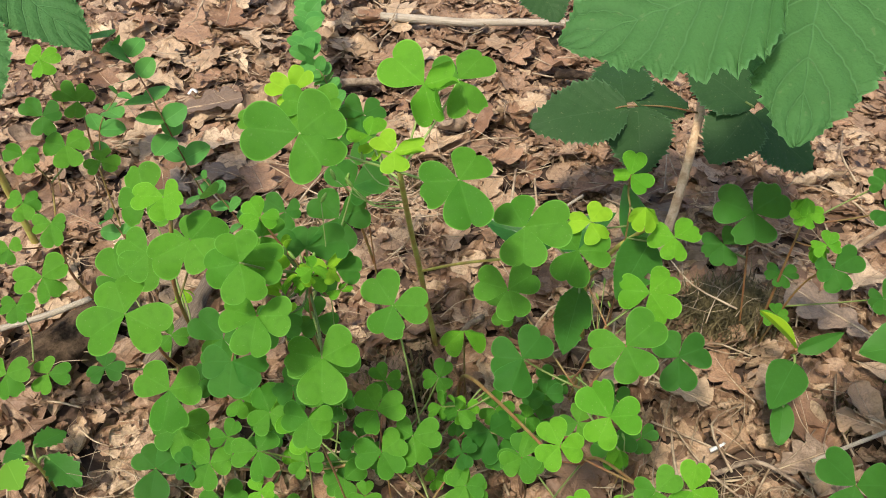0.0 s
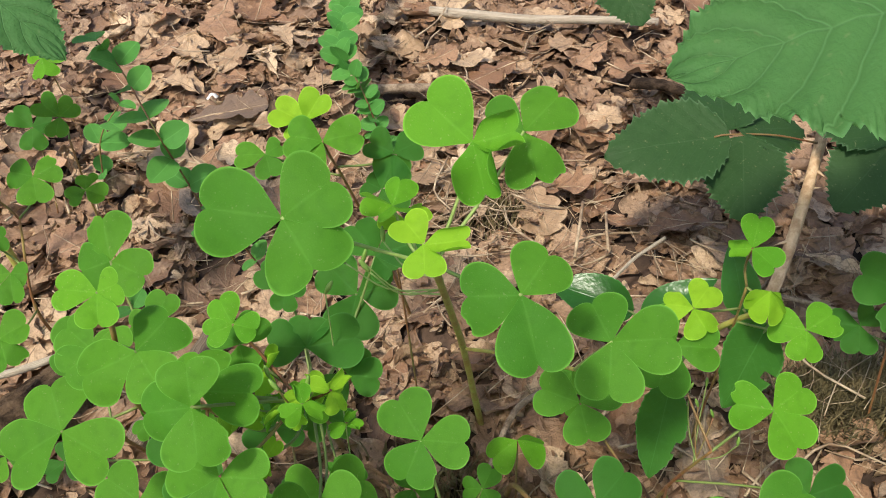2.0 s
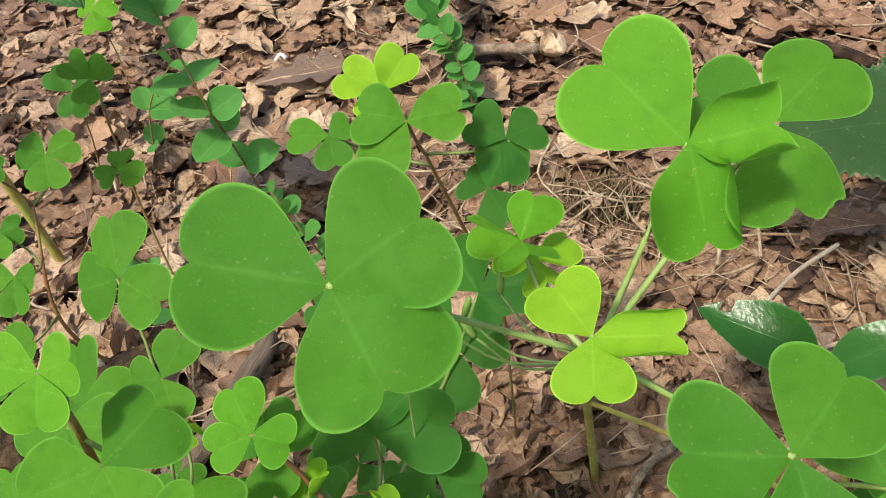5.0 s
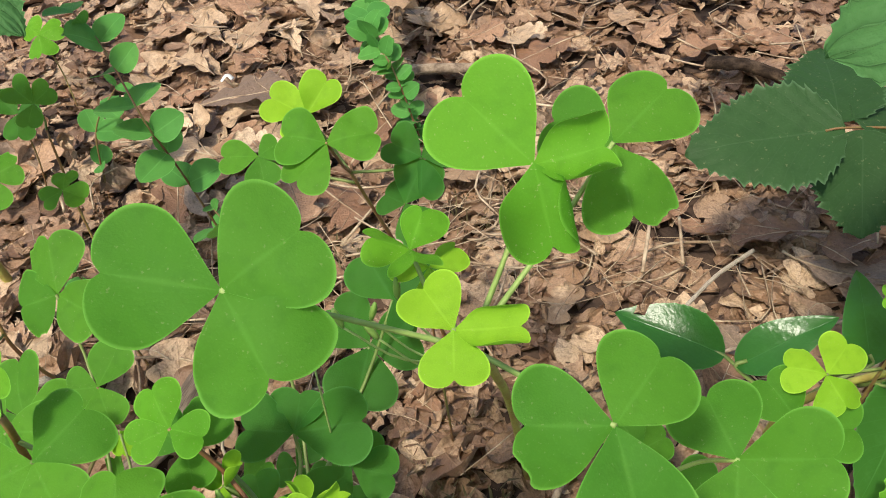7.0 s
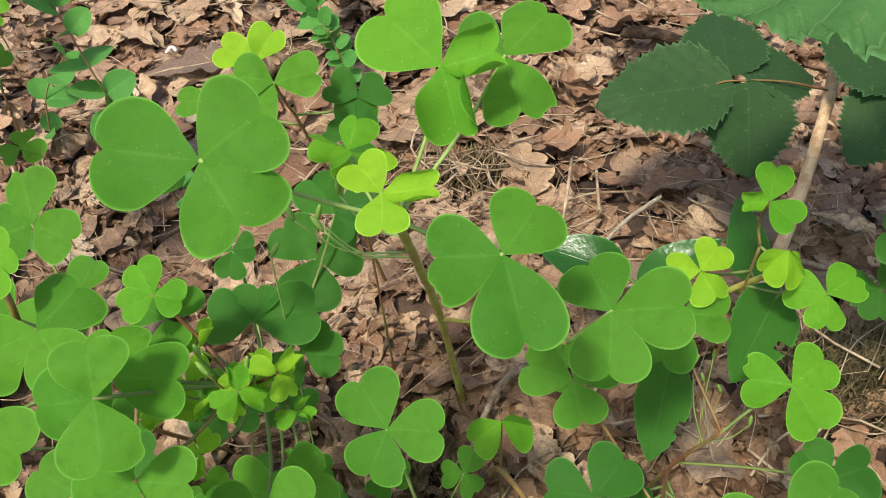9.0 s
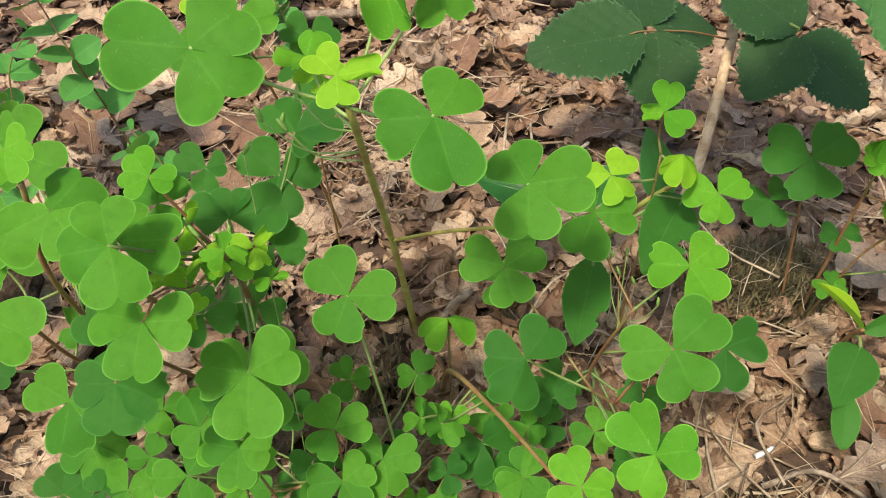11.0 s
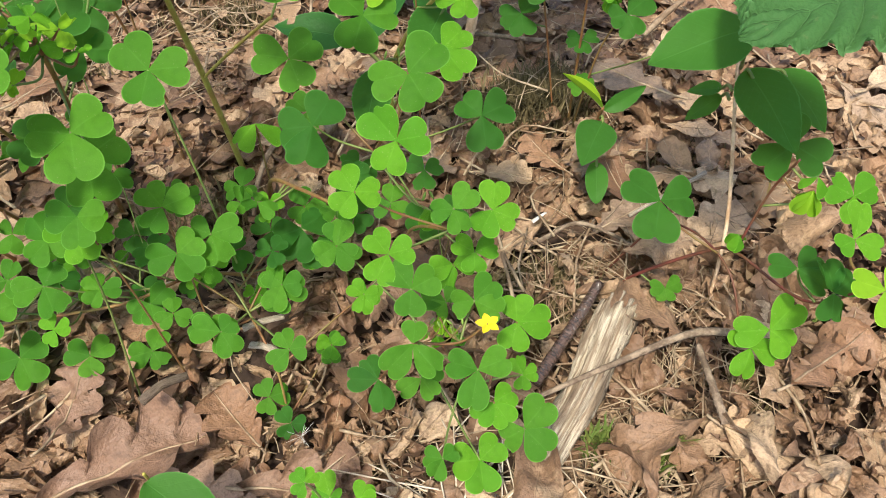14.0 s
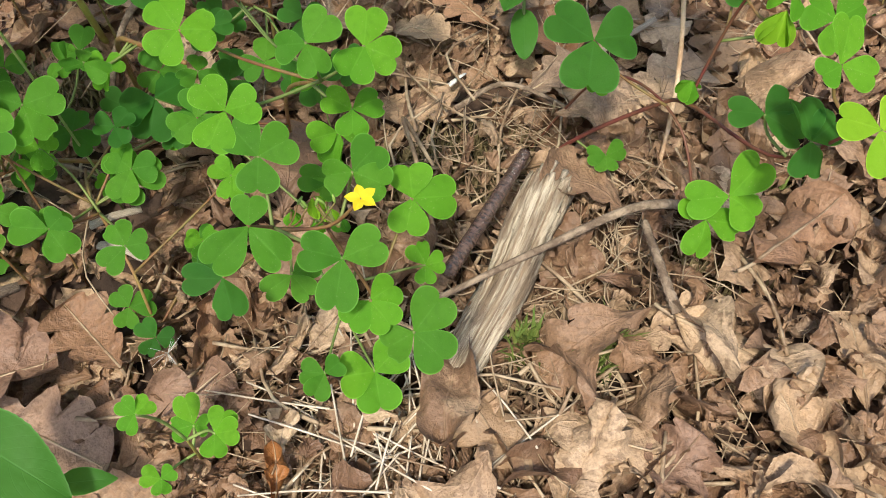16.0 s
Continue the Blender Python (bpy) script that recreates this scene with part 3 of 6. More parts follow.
BED = [dead_leaf(100 + i, 22, 8, i % 5 == 0, (0.6, 0.9, 1.3, 1.8)[i % 4]) for i in range(32)]
TORN = [dead_leaf(150 + i, 10, 6, i % 4 == 0, 1.0 + 0.5 * (i % 3), True) for i in range(24)]
COARSE = [dead_leaf(200 + i, 12, 4, i % 5 == 0, 0.8) for i in range(12)]
rng = np.random.RandomState(5)
bv, bf, bu, count = [], [], [], 0
for i in range(13200):
    kind = "leaf" if i < 4200 else "torn" if i < 9400 else "far"
    if kind == "far":
        t, d = rng.uniform(0, 6.28), 0.50 + 2.3 * rng.uniform(0, 1) ** 1.8
        x, y = d * math.cos(t), 0.3 + d * math.sin(t)
        v, f, uv = COARSE[rng.randint(len(COARSE))]
    else:
        x, y = rng.uniform(-0.44, 0.40), rng.uniform(-0.06, 0.72)
        pick = 4 * rng.randint(8) + (rng.randint(2, 4) if y < 0.17 and x > 0.02 else rng.randint(0, 2))
        v, f, uv = BED[pick] if kind == "leaf" else TORN[rng.randint(24)]
    if math.hypot(x - 0.108, y - 0.160) < 0.026 * (1 + 0.5 * noise.noise(Vector((x * 60, y * 60, 0)))) and i % 4:
        continue
    crisp = y < 0.17 and x > 0.02
    if crisp and (i % 3 if kind == "torn" else i % 4 == 0):
        continue
    size = rng.uniform(0.018, 0.038) if kind == "leaf" else rng.uniform(0.011, 0.029) if kind == "torn" else rng.uniform(0.04, 0.08)
    lean = 0.55 if crisp else 0.16 if y < 0.17 or kind == "leaf" else 0.26
    m = Euler((rng.normal(0, lean), rng.normal(0, lean), rng.uniform(0, 6.28))).to_matrix()
    if y > 0.30 and kind != "far":
        v, lean = v * (1, 1, 0.6), 0.6 * lean
    lift = rng.uniform(0.0, 0.005) if y > 0.30 else rng.uniform(-0.002, 0.019) if crisp else rng.uniform(-0.001, 0.007)
    q = (v * size) @ np.array(m).T + (x, y, hill(x, y) + lift)
    bv.append(q)
    bf += [tuple(count + k for k in face) for face in f]
    bu.append(uv)
    count += len(v)
tagged(new("leaf_litter", mesh_of("leaf_litter", np.concatenate(bv), bf, LITTER_STUFF, np.concatenate(bu))),
       "bed of dry brown lobed oak leaves", "leaf litter", kind="stuff")

CRUMBS = [dead_leaf(300 + i, 6, 4, True, 1.2, True) for i in range(12)]
rng = np.random.RandomState(8)
cv, cf, cu, count = [], [], [], 0
for i in range(4700):
    x, y = (rng.uniform(-0.32, 0.34), rng.uniform(-0.02, 0.62)) if i < 2400 else (rng.uniform(0.0, 0.30), rng.uniform(-0.03, 0.16))
    v, f, uv = CRUMBS[rng.randint(len(CRUMBS))] if i < 3600 else TORN[rng.randint(len(TORN))]
    lean = 0.5 if i < 3600 else 0.8
    m = Euler((rng.normal(0, lean), rng.normal(0, lean), rng.uniform(0, 6.28))).to_matrix()
    cv.append((v * (rng.uniform(0.004, 0.014) if i < 3600 else rng.uniform(0.009, 0.020))) @ np.array(m).T + (x, y, hill(x, y) + (rng.uniform(0.002, 0.012) if i < 3600 else rng.uniform(0.006, 0.018))))
    cf += [tuple(count + k for k in face) for face in f]
    cu.append(uv)
    count += len(v)
tagged(new("leaf_crumbs", mesh_of("leaf_crumbs", np.concatenate(cv), cf, LITTER_STUFF, np.concatenate(cu))),
       "crumbled bits of dry brown leaves", "leaf litter", kind="stuff")


def midrib_mesh(v, nu, nv, material):
    """The midrib of a dead leaf as a thin tapered ridge along its blade, running out into a short stalk."""
    line = [Vector(v[i * (nv + 1) + nv // 2]) for i in range(0, nu + 1, 3)]
    line = [line[0] + (line[0] - line[1]) * 1.6 + Vector((0, 0.02, 0.02))] + line
    p, f, uv = tube_data(line, 0.016, 0.004, 24, 5, start=0)
    return mesh_of("leaf_stalk", p, f, material, uv)


DEAD, RIBS = {t: [] for t in LITTER}, {t: [] for t in LITTER}
for t in LITTER:
    for i in range(15):
        v, f, uv = dead_leaf(40 * len(t) + i, 36, 14, i % 5 == 0, 1.0 if i < 7 else 0.6 if i < 11 else 0.25)
        DEAD[t].append(mesh_of("fallen_leaf", v, f, LITTER[t], uv))
        RIBS[t].append(midrib_mesh(v, 36, 14, STRAW))
    for i, roll in enumerate((-3.2, -4.4, 4.2)):
        v, f, uv = dead_leaf(900 + 7 * i, 36, 14, i == 1, 0.8, False, roll)
        DEAD[t].append(mesh_of("fallen_leaf", v, f, LITTER[t], uv))
        RIBS[t].append(midrib_mesh(v, 36, 14, STRAW))
DEAD_LABEL = {"red": "crumpled reddish-brown fallen oak leaf", "tan": "curled pale tan fallen oak leaf", "grey": "flat greyish-brown fallen oak leaf", "orange": "small shiny orange-brown fallen leaf", "dark": "flat dark reddish-brown fallen oak leaf"}


def fallen(x, y, mm, turn, tone, kind=0, lift=0.006, tip=0.0, roll=0.0, label=""):
    if mm > 16 and math.hypot(x - 0.141, y - 0.137) < 0.022:  # clear of the broken branch
        return
    """A fallen leaf lying on the litter."""
    ob = new("fallen_leaf", DEAD[tone][kind % len(DEAD[tone])])
    ob.matrix_world = pose(x, y, hill(x, y) + lift, roll, tip, turn) @ Matrix.Scale(mm * 0.001, 4)
    part_mesh("leaf_stalk", RIBS[tone][kind % len(RIBS[tone])], ob)
    return tagged(ob, label or DEAD_LABEL[tone], "fallen leaf", "fallen leaves")


rng = np.random.RandomState(11)
for i in range(285):
    x, y = rng.uniform(-0.34, 0.34), rng.uniform(-0.02, 0.66)
    tone = rng.choice(["red", "red", "tan", "grey", "red", "tan"])
    if math.hypot(x - 0.145, y - 0.262) < 0.03 or math.hypot(x - 0.108, y - 0.160) < 0.03:
        continue
    if math.hypot(x - 0.122, y - 0.082) < 0.024:
        continue
    crisp = x > 0.0 and y < 0.16
    fallen(x, y, rng.uniform(15, 28) if crisp else rng.uniform(18, 44), rng.uniform(0, 360), tone, rng.choice([0, 1, 2, 3, 4, 5, 6, 15, 16, 17]) if crisp else rng.randint(15), rng.uniform(0.004, 0.011), rng.normal(0, 12), rng.normal(0, 12))

for i in range(46):
    fallen(rng.uniform(-0.26, 0.0), rng.uniform(0.38, 0.62), rng.uniform(24, 46), rng.uniform(0, 360), rng.choice(["tan", "tan", "red"]), rng.randint(4, 15), rng.uniform(0.006, 0.011), rng.normal(0, 8), rng.normal(0, 8))
for _ in range(16):  # small pale leaves under the shrub shoot
    fallen(rng.uniform(0.14, 0.26), rng.uniform(0.10, 0.24), rng.uniform(18, 30), rng.uniform(0, 360), rng.choice(["tan", "tan", "grey"]), rng.randint(4, 15), rng.uniform(0.012, 0.016), rng.normal(0, 8), rng.normal(0, 8))
for _ in range(30):  # pale leaves on the open litter
    fallen(rng.uniform(-0.22, -0.01), rng.uniform(0.40, 0.64), rng.uniform(22, 40), rng.uniform(0, 360), "tan", rng.randint(4, 15), rng.uniform(0.008, 0.013), rng.normal(0, 8), rng.normal(0, 8))
fallen(0.164, 0.066, 42, -48, "tan", 16, 0.014, 0, 8, "long folded pale tan fallen oak leaf")
fallen(0.168, 0.038, 40, 100, "tan", 17, 0.017, 0, 6, "cupped pale tan fallen oak leaf")
fallen(0.092, 0.062, 30, 110, "tan", 9, 0.016)
fallen(0.196, 0.095, 40, 20, "red", 16, 0.018)
fallen(0.133, 0.042, 26, 30, "dark", 15, 0.016, 0, 0, "small folded dark brown fallen oak leaf")
fallen(-0.055, 0.124, 58, 15, "dark", 8, 0.015, 0, 0, "broad flat dark reddish-brown fallen oak leaf")
fallen(0.190, 0.262, 44, 130, "grey", 13, 0.019, 0, 4, "broad flat greyish-brown fallen leaf")
fallen(0.214, 0.284, 32, 30, "tan", 8, 0.016, 6, 0)
fallen(0.216, 0.248, 26, 200, "tan", 9, 0.014, 0, 8)
fallen(-0.030, 0.104, 46, -40, "dark", 12, 0.015)
fallen(-0.076, 0.150, 38, 70, "dark", 9, 0.014)
fallen(-0.014, 0.132, 34, 120, "red", 11, 0.013)
fallen(0.021, 0.119, 32, 70, "red", 4, 0.014, 0, 0, "tightly rolled brown fallen leaf")
fallen(-0.053, 0.162, 32, 95, "tan", 3, 0.014)
fallen(0.320, 0.240, 52, 20, "tan", 8, 0.012, 0, 0, "broad ribbed pale tan fallen leaf")
fallen(0.190, 0.172, 38, 10, "tan", 12, 0.013)
fallen(0.163, 0.201, 40, 100, "red", 11, 0.012, 0, 12)
fallen(-0.161, 0.466, 52, 20, "grey", 11, 0.012, 0, -6, "broad greyish-tan fallen oak leaf")
fallen(0.034, 0.069, 25, 80, "orange", 5, 0.017, -6, 0)
fallen(0.008, 0.097, 44, -15, "dark", 8, 0.013)
fallen(0.037, 0.079, 17, 70, "tan", 8, 0.017)
fallen(0.087, 0.075, 24, 100, "tan", 10, 0.014)
fallen(0.146, 0.131, 16, 60, "tan", 10, 0.014)
fallen(0.141, 0.139, 14, 110, "tan", 9, 0.014)
fallen(0.150, 0.070, 26, 40, "red", 2, 0.012, 14, 10)
fallen(0.186, 0.022, 34, 110, "tan", 6, 0.012)
fallen(0.150, 0.030, 26, 10, "red", 8, 0.012)
fallen(0.196, 0.056, 30, 70, "tan", 7, 0.012)


# ---- twigs, bark and straw ----
def old_log():
    """A short split piece of weathered branch, ends broken, its surface in long splinters."""
    a, b = Vector((0.132, 0.133, 0.012)), Vector((0.083, 0.079, 0.005))
    n, sides = 44, 40
    mid = (b - a) * 0.5 + Vector((0.0015, -0.001, 0.002))
    v, f, uv = tube_data([Vector((0, 0, 0)), mid, b - a], 0.0074, 0.0058, n, sides, flat=0.66)
    line = smooth_line([Vector((0, 0, 0)), mid, b - a], n)
    d = (b - a).normalized()
    for i in range(n + 1):
        for j in range(sides):
            r = v[i * sides + j] - line[i]
            k = 1 + 0.30 * noise.noise(Vector((j * 0.55, i * 0.05, 2.0))) + 0.20 * noise.noise(Vector((j * 1.9, i * 0.10, 9.0))) + 0.07 * noise.noise(Vector((j * 3.1, i * 0.45, 5.0)))
            slip = 0.004 * noise.noise(Vector((j * 1.3, 4.0, 1.0))) + 0.0025 * noise.noise(Vector((j * 3.7, 2.0, 6.0)))
            v[i * sides + j] = line[i] + r * k + d * (slip * abs(i / n - 0.5) * 2)
    ob = new("broken_branch")
    ob.location = a
    part_mesh("wood", mesh_of("wood", v, f, OLD_WOOD, uv), ob)
    side = d.cross(Vector((0, 0, 1))).normalized()
    for i, (along, across, up, length) in enumerate(((0.0, -0.003, 0.0012, 0.011), (-0.002, 0.001, 0.0022, 0.009), (0.001, 0.004, 0.0008, 0.012), (0.066, -0.003, 0.001, 0.010), (0.068, 0.002, 0.0014, 0.012))):
        p = d * along + side * across + Vector((0, 0, up))
        tube_part("splinter", [p - d * length * 0.5, p + Vector((0, 0, 0.0006)), p + d * length * 0.5], 0.0010 if along < 0.03 else 0.0014, 0.0004, PALE_WOOD, ob, n=8, sides=6, knobs=0.5, flat=0.5)
    tube_part("bark_strip", [side * -0.0062 + d * 0.006, side * -0.0068 + d * 0.024, side * -0.006 + d * 0.046], 0.0016, 0.0010, GREY_WOOD, ob, n=24, sides=8, knobs=0.8, label="grey strip of remaining bark", flat=1.6)
    tagged(ob, "short weathered grey broken branch lying on the litter", "branch")


old_log()
thing_tube("bark_twig", [(0.126, 0.141, 0.019), (0.112, 0.126, 0.021), (0.091, 0.107, 0.017)], 0.0019, 0.0022, SHINY_BARK,
           "shiny dark brown twig beside the broken branch", "twig", n=40, sides=12, knobs=0.04)
thing_tube("twig", [(0.172, 0.112, 0.012), (0.150, 0.112, 0.020), (0.120, 0.108, 0.017), (0.086, 0.103, 0.012)], 0.0016, 0.0009, TWIG,
           "thin grey-brown twig laid across the broken branch", "twig")
thing_tube("twig", [(0.197, 0.196, 0.008), (0.178, 0.190, 0.006), (0.157, 0.183, 0.004)], 0.0010, 0.0008, PALE_WOOD, "bleached white twig on dead leaves", "twig")
thing_tube("stick", [(-0.046, 0.582, 0.004), (0.02, 0.566, 0.005), (0.06, 0.562, 0.006), (0.105, 0.557, 0.006)], 0.0035, 0.0026, PALE_WOOD, "pale peeled stick lying on the litter", "twig")
thing_tube("stick", [(-0.225, 0.265, 0.006), (-0.20, 0.270, 0.010), (-0.176, 0.278, 0.014)], 0.0017, 0.0017, PALE_WOOD, "short pale cut stick", "twig")
thing_tube("driftwood_stub", [(-0.122, 0.300, 0.004), (-0.124, 0.276, 0.008), (-0.128, 0.258, 0.008), (-0.140, 0.242, 0.002)], 0.0034, 0.0048, GREY_WOOD, "grey worn wood stub under the sorrel", "branch", knobs=0.6, sides=12)
thing_tube("bark_piece", [(0.082, 0.490, 0.004), (0.100, 0.482, 0.007), (0.120, 0.474, 0.003)], 0.006, 0.005, DARK_BARK, "dark rough piece of bark", "bark", knobs=0.4, sides=10, flat=0.5)
def bark_slab():
    """A slab of bark with long furrows, thicker in the middle, its rim broken."""
    nu, nv = 60, 30
    a, b = Vector((-0.203, 0.236, 0.006)), Vector((-0.163, 0.286, 0.008))
    d = (b - a).normalized()
    side = d.cross(Vector((0, 0, 1))).normalized()
    verts, faces, uvs = [], [], []
    for top in (1, 0):
        for i in range(nu + 1):
            for j in range(nv + 1):
                u, v = i / nu, 2 * j / nv - 1
                w = 0.015 * (1 - 0.35 * u) * (1 + 0.25 * noise.noise(Vector((u * 7, 3 * (v > 0), 1.0)))) * min(1.0, 6 * u + 0.3, 6 * (1 - u) + 0.3)
                h = 0.007 * (1 - v * v) + 0.0016 * noise.noise(Vector((v * 9, u * 4, 2.0))) + 0.0010 * noise.noise(Vector((v * 22, u * 12, 5.0)))
                p = a + (b - a) * u + side * (v * w) + d * (0.003 * noise.noise(Vector((v * 5, 8.0, u))))
                verts.append(p - a + Vector((0, 0, h if top else -0.004)))
                uvs.append((u, 0.5 + 0.5 * v))
    k, size = nv + 1, (nu + 1) * (nv + 1)
    for i in range(nu):
        for j in range(nv):
            q = (i * k + j, (i + 1) * k + j, (i + 1) * k + j + 1, i * k + j + 1)
            faces += [q, tuple(size + x for x in reversed(q))]
    rim = [i * k for i in range(nu + 1)] + [nu * k + j for j in range(1, k)] + [i * k + nv for i in reversed(range(nu))] + [j for j in reversed(range(1, nv))]
    faces += [(rim[i], rim[i - 1], size + rim[i - 1], size + rim[i]) for i in range(len(rim))]
    ob = new("bark_slab", mesh_of("bark_slab", verts, faces, DARK_BARK, uvs))
    ob.location = a
    tagged(ob, "dark brown slab of bark half under leaves", "bark")


bark_slab()
thing_tube("twig", [(-0.085, 0.487, 0.003), (-0.06, 0.485, 0.006), (-0.036, 0.488, 0.004)], 0.0032, 0.0028, TWIG, "short grey twig on dead leaves", "twig")
thing_tube("twig", [(0.022, 0.268, 0.004), (0.012, 0.258, 0.006), (0.004, 0.240, 0.003), (0.000, 0.228, -0.004)], 0.0015, 0.0010, TWIG, "thin dark twig at the foot of the sorrel", "twig")
thing_tube("twig", [(0.160, 0.310, 0.004), (0.110, 0.318, 0.010), (0.060, 0.305, 0.004)], 0.0013, 0.0008, TWIG, "thin grey twig on dead leaves", "twig")
thing_tube("twig", [(0.115, 0.178, 0.004), (0.135, 0.180, 0.008), (0.160, 0.160, 0.002)], 0.0011, 0.0007, TWIG, "thin brown twig on the straw", "twig")
thing_tube("twig", [(0.210, 0.300, 0.006), (0.240, 0.318, 0.012), (0.285, 0.345, 0.008)], 0.0018, 0.0012, STRAW, "dry tan stalk on the litter", "twig")
thing_tube("straw", [(0.052, 0.322, 0.008), (0.066, 0.338, 0.010), (0.082, 0.352, 0.010)], 0.0008, 0.0009, PALE_WOOD, "pale dry straw on dead leaves", "straw")
thing_tube("straw", [(0.040, 0.345, 0.004), (0.043, 0.362, 0.008), (0.046, 0.382, 0.006)], 0.0008, 0.0008, STRAW, "pale dry straw on dead leaves", "straw")
thing_tube("straw", [(0.056, 0.350, 0.004), (0.056, 0.362, 0.007), (0.057, 0.376, 0.004)], 0.0007, 0.0007, STRAW, "pale dry straw on dead leaves", "straw")
thing_tube("straw", [(0.094, 0.128, 0.002), (0.092, 0.143, 0.026), (0.091, 0.152, 0.034), (0.097, 0.142, 0.022)], 0.0007, 0.0006, STRAW, "bent pale dry straw standing up", "straw")
thing_tube("husk", [(0.116, 0.189, 0.004), (0.120, 0.190, 0.006), (0.123, 0.192, 0.005)], 0.0012, 0.0005, WHITE_BIT, "small white husk on the litter", "husk", n=8, knobs=0.8, flat=0.4)
thing_tube("husk", [(-0.173, 0.473, 0.008), (-0.170, 0.476, 0.010), (-0.167, 0.475, 0.008)], 0.0010, 0.0018, WHITE_BIT, "small white husk on the litter", "husk", n=8, knobs=0.7, flat=0.35)

thing_tube("twig", [(0.153, 0.110, 0.014), (0.150, 0.093, 0.016), (0.150, 0.080, 0.012)], 0.0012, 0.0015, TWIG, "rough brown twig among dead leaves", "twig", n=30, sides=10, knobs=0.4)
thing_tube("twig", [(-0.043, 0.135, 0.010), (-0.035, 0.139, 0.012), (-0.027, 0.142, 0.010)], 0.0018, 0.0015, GREY_WOOD, "short grey twig on flat dead leaves", "twig")
thing_tube("stick", [(-0.006, 0.158, 0.010), (0.001, 0.158, 0.012), (0.009, 0.160, 0.010)], 0.0017, 0.0014, PALE_WOOD, "short pale stick under the sorrel", "twig", flat=0.6)
thing_tube("stick", [(-0.004, 0.150, 0.010), (0.002, 0.147, 0.011), (0.008, 0.143, 0.008)], 0.0017, 0.0016, PALE_WOOD, "short pale stick under the sorrel", "twig", flat=0.6)

rng = np.random.RandomState(21)
CLUSTERS = ((-0.14, 0.30, 0.06, 50), (0.07, 0.55, 0.10, 60), (-0.15, 0.46, 0.08, 50), (0.17, 0.06, 0.04, 16), (0.10, 0.25, 0.04, 40), (0.055, 0.095, 0.022, 50), (0.052, 0.060, 0.020, 60), (0.115, 0.163, 0.02, 70), (0.150, 0.118, 0.024, 40), (0.12, 0.11, 0.03, 50), (0.125, 0.075, 0.018, 40), (0.15, 0.05, 0.04, 24), (0.09, 0.03, 0.03, 24), (0.20, 0.13, 0.05, 60), (-0.075, 0.350, 0.03, 34),
            (-0.015, 0.375, 0.028, 40), (0.055, 0.350, 0.035, 30), (0.205, 0.300, 0.04, 36), (-0.125, 0.190, 0.03, 26), (0.118, 0.070, 0.020, 46),
            (-0.090, 0.420, 0.05, 30), (0.10, 0.45, 0.08, 40), (0.19, 0.03, 0.03, 20), (-0.03, 0.16, 0.03, 26), (0.145, 0.270, 0.012, 22), (0.0, 0.30, 0.2, 90), (0.26, 0.2, 0.05, 30))
sv, sf, su, count = [], [], [], 0
for cx, cy, size, number in CLUSTERS:
    lean = rng.uniform(0, 3.14)
    for _ in range(int(number * 1.45)):
        x, y = cx + rng.normal(0, size), cy + rng.normal(0, size)
        a, L = lean + rng.normal(0, 0.9), rng.uniform(0.012, 0.05)
        z = hill(x, y) + rng.uniform(0.004, 0.018)
        d = Vector((math.cos(a), math.sin(a), rng.normal(0, 0.12))) * L / 2
        bend = Vector((-math.sin(a), math.cos(a), 0.3)) * rng.normal(0, 0.2) * L
        p = Vector((x, y, z))
        r = rng.uniform(0.00014, 0.00034) if rng.rand() < 0.8 else rng.uniform(0.0004, 0.0008)
        if r > 0.00055:
            thing_tube("straw", [p - d, p + bend, p + d], r, r * 0.7, STRAW, "dry tan straw lying on dead leaves", "straw", "dry straws", n=6, sides=5, knobs=0.2)
            continue
        v, f, uv = tube_data([p - d, p + bend, p + d], r, r * 0.7, 5, 4, start=count)
        sv += v
        sf += f
        su += uv
        count += len(v)
for i in range(52):
    x, y, a, L = 0.064 + rng.normal(0, 0.016), 0.078 + rng.normal(0, 0.018), rng.uniform(0, 3.14), rng.uniform(0.02, 0.045)
    p, d = Vector((x, y, hill(x, y) + rng.uniform(0.012, 0.020))), Vector((math.cos(a), math.sin(a), rng.normal(0, 0.12))) * L / 2
    thing_tube("straw", [p - d, p + Vector((0, 0, rng.normal(0, 0.002))), p + d], 0.00034, 0.00026, BLEACHED, "thin bleached straw lying on dead leaves", "straw", "dry straws", n=6, sides=5, knobs=0.2)
tagged(new("dry_straw", mesh_of("dry_straw", sv, sf, STRAW, su)), "scattered dry straw and conifer needles", "straw", kind="stuff")


def moss_patch(spots, material, label, lift=0.001):
    """Short moss shoots, uneven in height."""
    v, f, count = [], [], 0
    r = np.random.RandomState(31)
    for cx, cy, size, number, tall in spots:
        for _ in range(number):
            x, y = cx + r.normal(0, size), cy + r.normal(0, size * 0.7)
            g, h, a = hill(x, y), tall * r.uniform(0.4, 1.2), r.uniform(0, 6.28)
            t = 0.7 * h * r.uniform(0.1, 1)
            w = r.uniform(0.0003, 0.0007)
            s = Vector((-math.sin(a), math.cos(a), 0)) * w
            d = Vector((math.cos(a), math.sin(a), 0))
            p = Vector((x, y, g + lift))
            v += [p - s, p + s, p + d * t * 0.4 + Vector((0, 0, h * 0.7)) + s * 0.8, p + d * t * 0.4 + Vector((0, 0, h * 0.7)) - s * 0.8, p + d * t + Vector((0, 0, h))]
            f += [(count, count + 1, count + 2, count + 3), (count + 3, count + 2, count + 4)]
            count += 5
    tagged(new("moss", mesh_of("moss", v, f, material)), label, "moss", kind="stuff")


